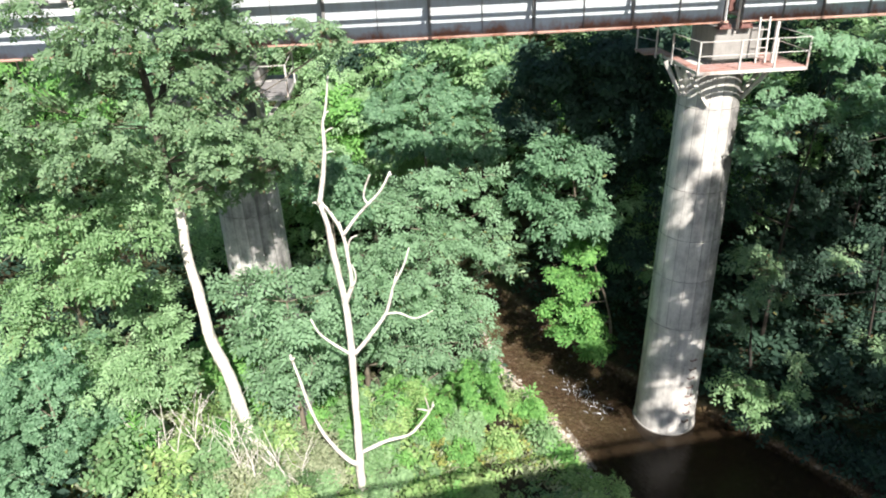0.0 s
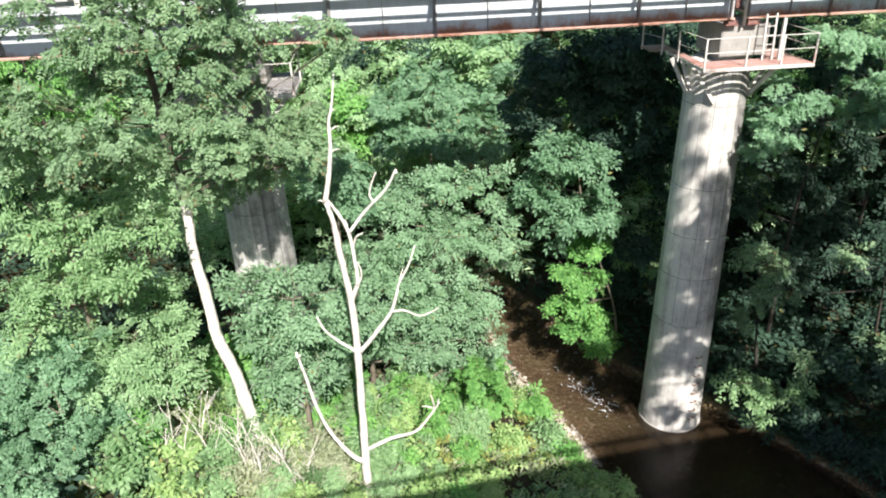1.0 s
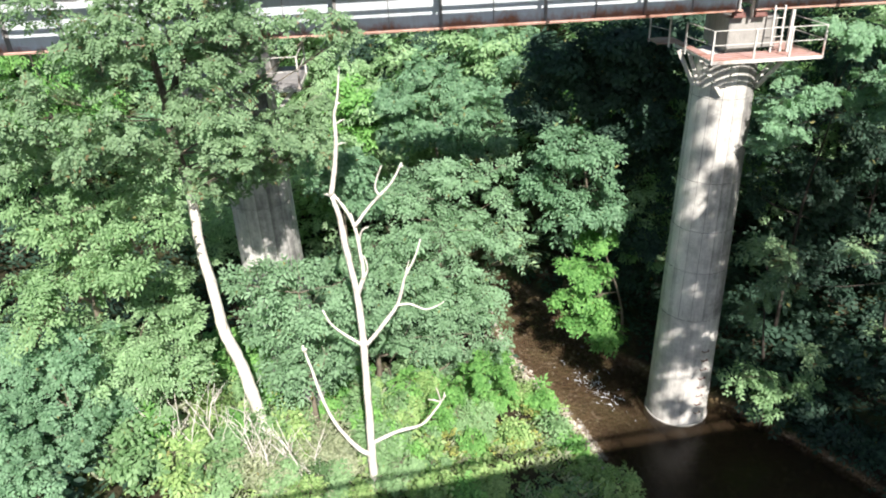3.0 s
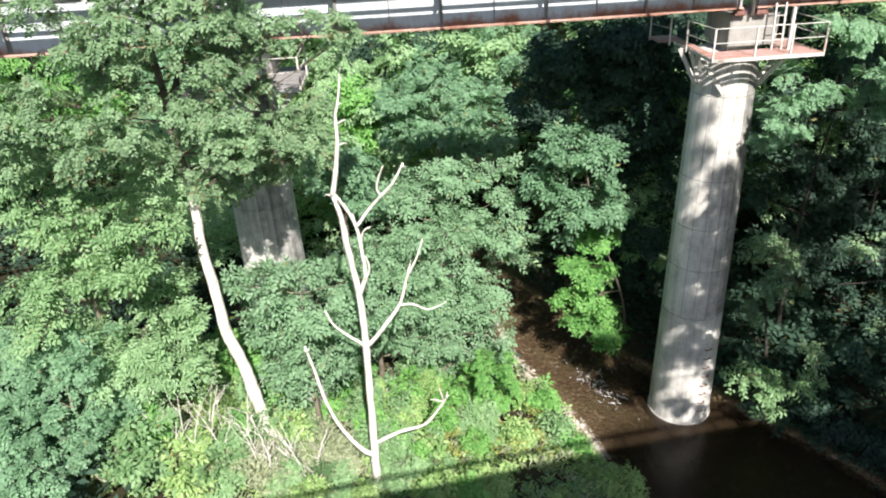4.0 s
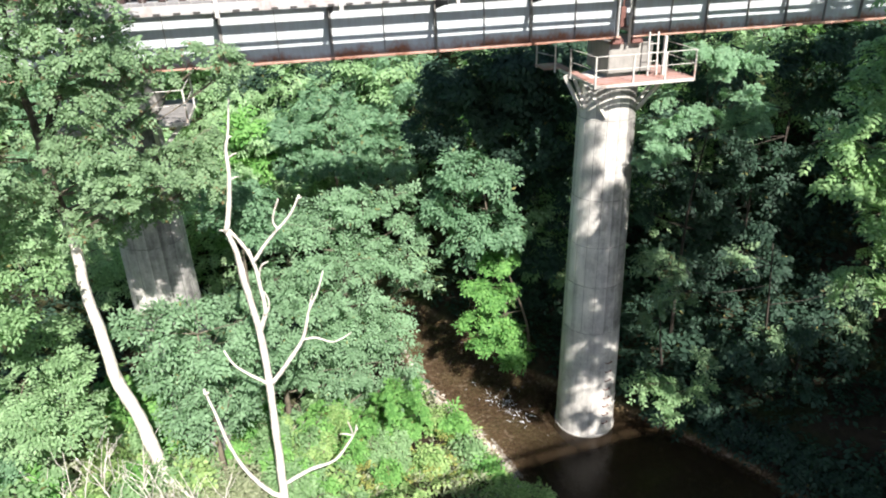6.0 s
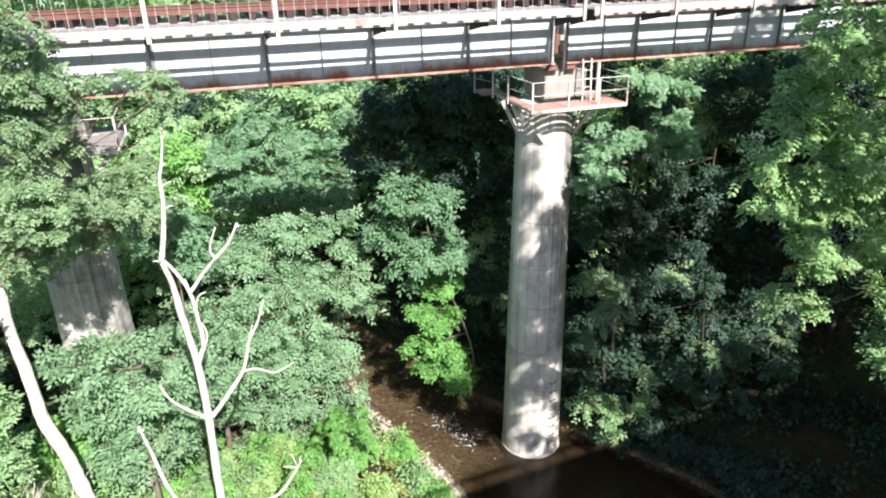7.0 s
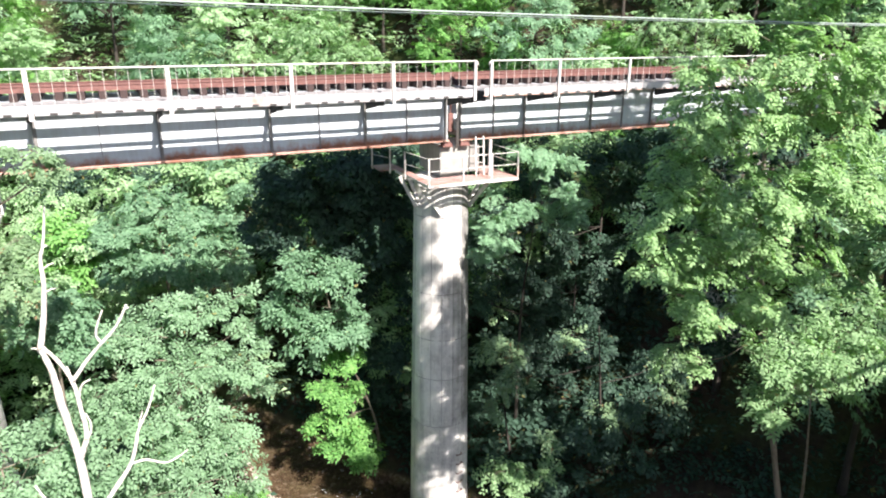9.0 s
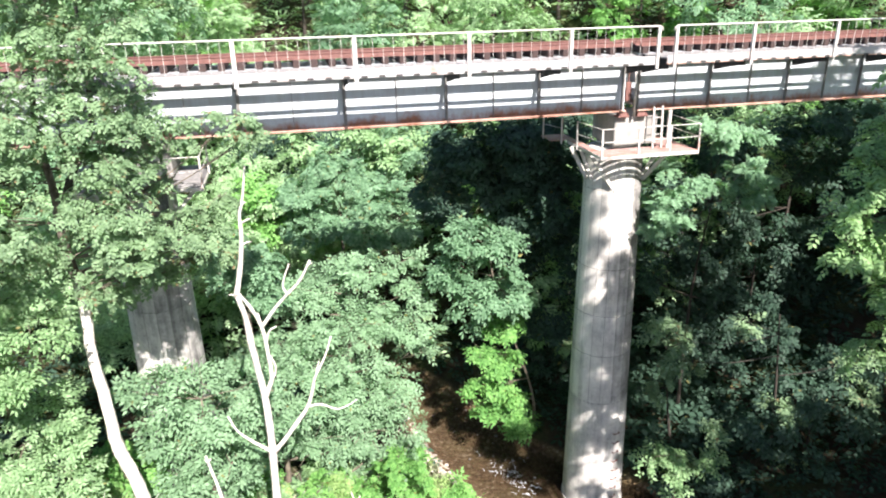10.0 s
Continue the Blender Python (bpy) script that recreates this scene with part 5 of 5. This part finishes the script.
# woods on the slopes behind: a few kinds, repeated with a turn
kinds = []
for i, (leaf, kind, lab) in enumerate(((LEAF_WOOD, "broad", "green broadleaf tree of the hillside wood"), (LEAF_BLUE, "pinnate", "feathery locust of the hillside wood"), (LEAF_LIME, "broad", "yellow-green tree of the hillside wood"), (LEAF_GREEN, "tier", "deep green tree of the hillside wood"))):
    rng = random.Random(60 + i)
    cl = []
    for k in range(15):
        z = 3.2 + 7.6 * k / 14
        w = 2.7 * math.sin(math.pi * min(1, 0.25 + 0.72 * k / 14)) ** 0.8
        a = k * 2.4 + rng.uniform(-0.4, 0.4)
        cl.append((w * math.cos(a) * rng.uniform(0.55, 1.1), w * math.sin(a) * rng.uniform(0.55, 1.1), z, rng.uniform(1.1, 1.6)))
    kinds.append(tree("woodland_tree", lab, [(0, 0, -0.5), (0.1, 0, 4), (0, 0.2, 9.6)], 0.13, cl, leaf, "far", 1.0, 0.47, BARK_SHADE, seed=60 + i, group="hillside wood"))
spots, rng = [], random.Random(5)
for k in range(5000):
    x, y = rng.uniform(-34, 74), rng.uniform(2, 60)
    heading = math.degrees(math.atan2(x - 1, y))
    if not -38 < heading < (88 if y < 18 else 55) or math.hypot(x - 1, y) > 64:
        continue
    # the second near_right stretch holds unseen trees, added to cut sky light
    near_right = x > 27 and 12 < y < 17.5 or 25 < x < 38 and 1 < y < 11
    behind = y > 32 and x < -3 or y > 36.5 or (y > 29 and (x < -5 or x > 13)) or (x > 27 and y > 27.5)
    left = x < -12.5 and 12 < y < 18.5
    if not (near_right or behind or left) or abs(x - stream_mid(y)) < stream_half(y) + 1.5:
        continue
    gap = 4.0 if y < 46 and x < 45 else 6.0
    if all((x - a) ** 2 + (y - c) ** 2 > gap * gap for a, c in spots):
        spots.append((x, y))
for i, (x, y) in enumerate(spots):
    k = kinds[rng.choice((0, 1, 0, 2, 3, 0, 0, 1))]
    s = rng.uniform(0.75, 1.2)
    m = Matrix.Translation((x, y, gz(x, y))) @ Matrix.Rotation(rng.uniform(0, 6.28), 4, "Z") @ Matrix.Diagonal((s, s, s * rng.uniform(0.9, 1.15), 1))
    if i < 4:
        kinds[i].matrix_basis = m
    elif i == 4:  # one sunlit yellow-green crown above the bridge
        copy_thing(kinds[2], Matrix.Translation((20.9, 43.0, gz(20.9, 43.0))) @ Matrix.Diagonal((0.9, 0.9, 0.72, 1)))
    else:
        copy_thing(k, m)

for i, (x, y) in enumerate(((41.6, 25.8), (43.6, 28.4), (39.4, 25.4), (44.4, 25.2), (42.0, 30.6))):  # the steep bank beyond the bridge's far end
    copy_thing(kinds[(0, 3, 1, 0, 2)[i]], Matrix.Translation((x, y, gz(x, y) - 1.5)) @ Matrix.Rotation(1.3 * i, 4, "Z") @ Matrix.Diagonal((0.9, 0.9, 0.8, 1)))

# ---- dead tree ----
dead = thing("dead_tree", "bare white dead tree with forked branches standing on the bank", "dead tree", at=(-0.86, 18.2, 1.3))


def dead_branch(pts, r0, r1, name="branch", seed=0, twigs=()):
    o = Vector((-0.86, 18.2, 1.3))
    line = smooth_path([Vector(p) - o for p in pts], 4)
    n = len(line) - 1
    b = Build().tube(line, [0.86 * (r0 + (r1 - r0) * i / n) for i in range(n + 1)], 9, 0.3, seed)
    for f, d, length in twigs:
        p = line[int(f * n)]
        b.tube([p, p + Vector(d) * length * 0.6 + Vector((0, 0, 0.03)), p + Vector(d) * length], [r1 * 1.1, r1 * 0.9, r1 * 0.45], 6)
    part(name, b, DEAD, dead, "", True)


dead_branch([(-0.78, 18.2, 1.0), (-0.8, 18.2, 2.0), (-0.75, 18.2, 3.6), (-0.7, 18.2, 5.2), (-0.63, 18.2, 7.45), (-0.66, 18.2, 9.39), (-0.84, 18.2, 11.1), (-0.91, 18.2, 12.04), (-1.08, 18.2, 12.8)], 0.19, 0.085, "trunk", 1, twigs=((0.16, (-0.8, -0.2, 0.4), 0.2),))
dead_branch([(-1.08, 18.2, 12.72), (-0.9, 18.2, 13.46), (-0.74, 18.2, 14.46), (-0.72, 18.2, 15.1), (-0.6, 18.2, 15.5), (-0.43, 18.2, 16.43)], 0.095, 0.026, seed=2, twigs=((0.35, (0.9, 0.1, 0.2), 0.3), (0.52, (0.8, -0.2, 0.5), 0.35), (0.75, (0.7, 0.2, 0.3), 0.18), (0.02, (-0.9, 0, 0.35), 0.22)))
dead_branch([(-0.63, 18.2, 9.35), (-0.5, 18.15, 9.7), (-0.38, 18.12, 10.1), (-0.41, 18.1, 10.87), (-0.49, 18.1, 11.73), (-0.74, 18.14, 12.36), (-1.04, 18.2, 12.82)], 0.085, 0.05, seed=3)
dead_branch([(-0.49, 18.1, 11.72), (-0.09, 18.1, 12.25), (0.32, 18.1, 12.67), (0.72, 18.1, 13.08), (1.03, 18.1, 13.63)], 0.065, 0.034, seed=4, twigs=((0.98, (0.9, 0, 0.3), 0.14), (0.05, (-0.15, 0, 0.95), 0.5)))
dead_branch([(0.32, 18.1, 12.67), (0.22, 18.08, 12.9), (0.28, 18.05, 13.2), (0.45, 18.05, 13.6)], 0.042, 0.024, seed=5)
dead_branch([(-0.42, 18.1, 11.2), (-0.34, 18.05, 11.5), (-0.24, 18.0, 11.68), (-0.07, 18.0, 11.75)], 0.045, 0.02, seed=6)
dead_branch([(-0.42, 18.1, 9.95), (-0.27, 18.05, 10.2), (-0.24, 18.0, 10.5), (-0.32, 18.0, 10.8)], 0.045, 0.02, seed=13)
dead_branch([(-0.58, 18.2, 7.35), (0.07, 18.2, 8.16), (0.56, 18.2, 8.84), (0.78, 18.2, 9.5), (0.88, 18.2, 9.85), (1.22, 18.2, 10.5), (1.43, 18.2, 11.12)], 0.088, 0.024, seed=7, twigs=((0.58, (0.28, 0.05, 0.95), 0.85),))
dead_branch([(0.56, 18.2, 8.84), (0.97, 18.2, 8.84), (1.43, 18.2, 8.6), (1.79, 18.2, 8.68), (2.07, 18.2, 8.84)], 0.045, 0.018, seed=8)
dead_branch([(-0.62, 18.2, 7.35), (-0.85, 18.15, 7.62), (-1.13, 18.1, 7.9), (-1.56, 18.1, 8.38), (-1.77, 18.1, 8.93)], 0.07, 0.03, seed=9)
dead_branch([(-0.78, 18.2, 2.65), (-1.2, 18.2, 2.98), (-1.8, 18.2, 3.99), (-2.18, 18.2, 5.16), (-2.42, 18.2, 6.61), (-2.6, 18.2, 7.6)], 0.105, 0.042, seed=10, twigs=((0.97, (0.6, 0, 0.6), 0.16), (0.99, (-0.5, 0, 0.7), 0.16)))
dead_branch([(-0.74, 18.2, 3.2), (0.2, 18.2, 3.63), (1.05, 18.2, 3.84), (1.6, 18.2, 4.49), (1.95, 18.2, 5.05)], 0.085, 0.03, seed=12, twigs=((0.9, (-0.9, 0, 0.3), 0.5), (0.99, (0.2, 0, 0.9), 0.3), (0.93, (-0.2, 0, 0.9), 0.7)))


# ---- ground cover ----
def cover(name, label, category, kind, leaf, region, count, size, seed, low=0.05, high=0.4, keep=None):
    """Low plants scattered over a stretch of bank."""
    rng = np.random.default_rng(seed)
    x = rng.uniform(region[0], region[1], count * 3)
    y = rng.uniform(region[2], region[3], count * 3)
    d = stream_mid(y) - x - stream_half(y)
    patch = np.sin(1.1 * x + 0.7 * np.sin(1.9 * y)) + np.cos(1.4 * y + 0.8 * x) + rng.normal(0, 0.7, len(x))
    ok = (np.abs(x - stream_mid(y)) > stream_half(y) + 0.45) & (patch > -0.9)
    if keep is not None:
        ok &= keep(x, y, d)
    x, y = x[ok][:count], y[ok][:count]
    n = len(x)
    z = ground(x, y) + rng.uniform(low, high, n)
    tpl = SPRAYS[kind]
    a = rng.uniform(0, 2 * np.pi, n)
    if kind == "blade":
        fr = np.zeros((n, 3, 3))
        fr[:, 0, 0], fr[:, 0, 1], fr[:, 1, 0], fr[:, 1, 1], fr[:, 2, 2] = np.cos(a), -np.sin(a), np.sin(a), np.cos(a), 1
    else:
        fr = turn(np.stack([np.cos(a), np.sin(a), rng.uniform(-0.2, 0.5, n)], -1), np.array((0, 0, 1.0)) + rng.normal(0, 0.35, (n, 3)), rng)
    s = size * rng.uniform(0.6, 1.3, n)
    v = np.einsum("nij,qkj->nqki", fr, tpl) * s[:, None, None, None] + np.stack([x, y, z], -1)[:, None, None, :]
    ob = new(name, quads(name, v.reshape(-1, tpl.shape[1], 3), leaf))
    return tagged(ob, label, category, kind="stuff")


cover("herbs", "sunlit yellow-green herbs covering the bank", "herbs", "broad", LEAF_HERB, (-9, 9, 15, 27), 1900, 0.8, 71, 0.02, 0.3)
cover("herbs", "green herbs in the shadow of the road bridge", "herbs", "broad", LEAF_MID, (-2, 9, 13.5, 18), 1500, 0.85, 80, 0.02, 0.35)
cover("grass", "pale dry grass on the bank", "grass", "blade", LEAF_GRASS, (-9, 9, 15, 25), 1500, 0.8, 72, -0.05, 0.02)
cover("ferns", "yellowed ferns beside the stream", "ferns", "pinnate", LEAF_FERN, (1, 6, 19, 22.5), 150, 0.8, 73, 0.35, 0.75)
cover("undergrowth", "undergrowth toned dark for the shade on the wooded slopes", "undergrowth", "broad", LEAF_SHADE, (-24, 36, 11, 46), 14000, 1.15, 74, 0.05, 0.7, lambda x, y, d: (d < -1) | (y > 25) | (x < -8))
cover("undergrowth", "undergrowth toned dark for the shaded bank", "undergrowth", "broad", LEAF_SHADE, (13, 32, 22, 36), 4000, 1.4, 79, 0.05, 0.9)
rng = random.Random(31)
n = 0
while n < 88:
    cx, cy = rng.uniform(-8, 8), rng.uniform(15.8, 25.5)
    d = float(stream_mid(cy) - cx - stream_half(cy))
    tall = cx < -1.5 or rng.random() < 0.25
    rad = rng.uniform(0.4, 0.75)
    if d < rad + (0.75 if 21 < cy < 27 else 0.1) or math.hypot(cx + 0.9, cy - 18.2) < 0.9:
        continue
    n += 1
    z = gz(cx, cy)
    top = rng.uniform(0.8, 1.7) if tall else rng.uniform(0.5, 1.3)
    leaf = rng.choice((LEAF_HERB, LEAF_MID, LEAF_LIME, LEAF_MID)) if tall else rng.choice((LEAF_HERB, LEAF_HERB, LEAF_LIME, LEAF_MID))
    kind = rng.choice(("tier", "pinnate", "broad"))
    cl = [(cx + rng.uniform(-0.3, 0.3), cy + rng.uniform(-0.3, 0.3), z + top * f, rad * (1.15 - 0.5 * f)) for f in (0.35, 0.7, 1.0)]
    tree("herb_clump", "tall green herbs and brambles on the bank" if tall else "sunlit yellow-green herb clump beside the stream", [(cx, cy, z - 0.1), (cx, cy, z + top)], 0.02, cl, leaf, kind, rng.uniform(0.6, 0.9), 0.9, category="herbs", seed=100 + n, group="herb clumps on the bank")
# thin dead stems in the brush
for i in range(24):
    x, y = -7.3 + 0.2 * i + rng.uniform(-0.2, 0.2), 17.2 + rng.uniform(-0.6, 0.9)
    z = gz(x, y)
    o = thing("dead_sapling", "thin pale dead sapling with forked twigs in the brush", "dead sapling", "dead saplings in the brush", at=(x, y, z))
    lean, h = rng.uniform(-0.9, 0.7), rng.uniform(1.7, 3.4)
    part("stem", Build().tube(smooth_path([(0, 0, -0.1), (lean * 0.3, 0, h * 0.5), (lean, 0.05, h)], 4), [0.032 - 0.003 * k for k in range(9)], 6, 0.1, i), DEAD, o, "", True)
    for k in range(5):
        f = rng.uniform(0.25, 0.85)
        s0 = Vector((lean * f * f, 0, h * f))
        side = rng.choice((-1, 1))
        part("twig", Build().tube([s0, s0 + Vector((side * rng.uniform(0.1, 0.3), rng.uniform(-0.15, 0.15), 0.4)), s0 + Vector((side * rng.uniform(0.2, 0.7), rng.uniform(-0.3, 0.2), rng.uniform(0.7, 1.2)))], [0.012, 0.009, 0.005], 5), DEAD, o)

cover("brush", "pale grey-green grassy brush on the bank", "brush", "pinnate", LEAF_GRASS, (-8.5, -1.6, 16.2, 20.5), 2600, 0.62, 77, 0.1, 1.2)
cover("tall_grass", "tall pale grass standing in the brush", "grass", "blade", LEAF_GRASS, (-8.5, -1.6, 16.2, 20.0), 260, 1.0, 78, 0.0, 0.5)
cover("hillside_undergrowth", "green undergrowth between the trees of the hillside", "undergrowth", "far", LEAF_WOOD, (-32, 60, 33, 74), 24000, 1.7, 75, 0.1, 2.6)

# stones along the water's edge
def stone_mesh(seed, material):
    bm = bmesh.new()
    bmesh.ops.create_icosphere(bm, subdivisions=2, radius=1.0)
    rng = random.Random(seed)
    off = Vector((rng.uniform(0, 50), rng.uniform(0, 50), 0))
    for v in bm.verts:
        v.co *= 1 + 0.45 * noise.noise(v.co * 1.1 + off)
        v.co.z *= 0.55
    me = bpy.data.meshes.new("river_stone")
    bm.to_mesh(me)
    bm.free()
    me.shade_smooth()
    me.materials.append(material)
    return me


stones = [stone_mesh(i, STONE_PALE if i < 4 else STONE) for i in range(7)]
rng = random.Random(9)
for i in range(125):
    y = rng.uniform(18.2, 31)
    side = -1 if i < 100 else rng.uniform(-0.9, 0.9)
    x = float(stream_mid(y) + side * stream_half(y)) + (rng.gauss(-0.1, 0.32) if i < 100 else 0)
    s = rng.uniform(0.035, 0.11) * (1.6 if rng.random() < 0.12 else 1)
    o = new("river_stone", stones[rng.randrange(4, 7) if i >= 100 else rng.randrange(0, 5)])
    o.matrix_world = Matrix.Translation((x, y, max(gz(x, y), -0.14) + 0.25 * s)) @ Matrix.Rotation(rng.uniform(0, 6.28), 4, "Z") @ Matrix.Diagonal((s, s * rng.uniform(0.6, 1), s, 1))
    tagged(o, "pale rounded stone at the stream edge" if i < 100 else "wet brown stone in the shallow stream", "stone", "stones along the stream")

# pale gravel washed up along the edge
rng = random.Random(21)
b = Build()
for i in range(1500):
    y = rng.uniform(19.6, 27.5) if i < 1200 else rng.uniform(19.6, 32)
    x = float(stream_mid(y) - stream_half(y)) - abs(rng.gauss(0, 0.42)) + 0.3
    r, z = rng.uniform(0.025, 0.085), max(gz(x, y), -0.1)
    a = rng.uniform(0, 6.28)
    ring = [(x + r * rng.uniform(0.7, 1.2) * math.cos(a + k * 1.257), y + r * rng.uniform(0.6, 1.0) * math.sin(a + k * 1.257)) for k in range(5)]
    n0 = len(b.v)
    b.v += [(p, q, z - 0.03) for p, q in ring] + [(x + 0.6 * (p - x), y + 0.6 * (q - y), z + r * 0.8) for p, q in ring]
    b.f += [(n0 + k, n0 + (k + 1) % 5, n0 + 5 + (k + 1) % 5, n0 + 5 + k) for k in range(5)] + [tuple(n0 + 5 + k for k in range(5))]
tagged(new("gravel", b.mesh("gravel", GRAVEL)), "pale washed gravel along the water's edge", "gravel", kind="stuff")

# two pale rocks in the brush on the bank
for x, y, s in ((-4.2, 23.2, 0.42), (-4.1, 17.9, 0.34)):
    o = new("rock", stones[1])
    o.matrix_world = Matrix.Translation((x, y, gz(x, y) + 0.45 * s)) @ Matrix.Diagonal((s * 1.3, s, s * 1.3, 1))
    tagged(o, "pale sunlit rock among the brush on the bank", "rock")

# broken water and painted sky glints over the riffle: thin wavering streaks
rng = random.Random(17)
b = Build()
for i in range(95):
    y = rng.gauss(24.0, 0.75)
    x = 9.1 - 0.4 * (y - 24.0) + rng.gauss(0, 0.4)
    a, step, w = rng.uniform(0.2, 2.6), rng.uniform(0.03, 0.11), rng.uniform(0.006, 0.022)
    n0, k = len(b.v), rng.randint(3, 5)
    for q in range(k):
        t = w * (0.25 if q in (0, k - 1) else rng.uniform(0.6, 1.3))
        nx_, ny_ = -math.sin(a) * t, math.cos(a) * t
        b.v += [(x + nx_, y + ny_, 0.006), (x - nx_, y - ny_, 0.006 + rng.uniform(0.004, 0.02))]
        a += rng.uniform(-0.7, 0.7)
        x, y = x + math.cos(a) * step, y + math.sin(a) * step
    b.f += [(n0 + 2 * q, n0 + 2 * q + 1, n0 + 2 * q + 3, n0 + 2 * q + 2) for q in range(k - 1)]
tagged(new("foam", b.mesh("foam", FOAM_GLINT)), "pale streaks for broken water and sky glints on the riffle", "foam", kind="stuff")
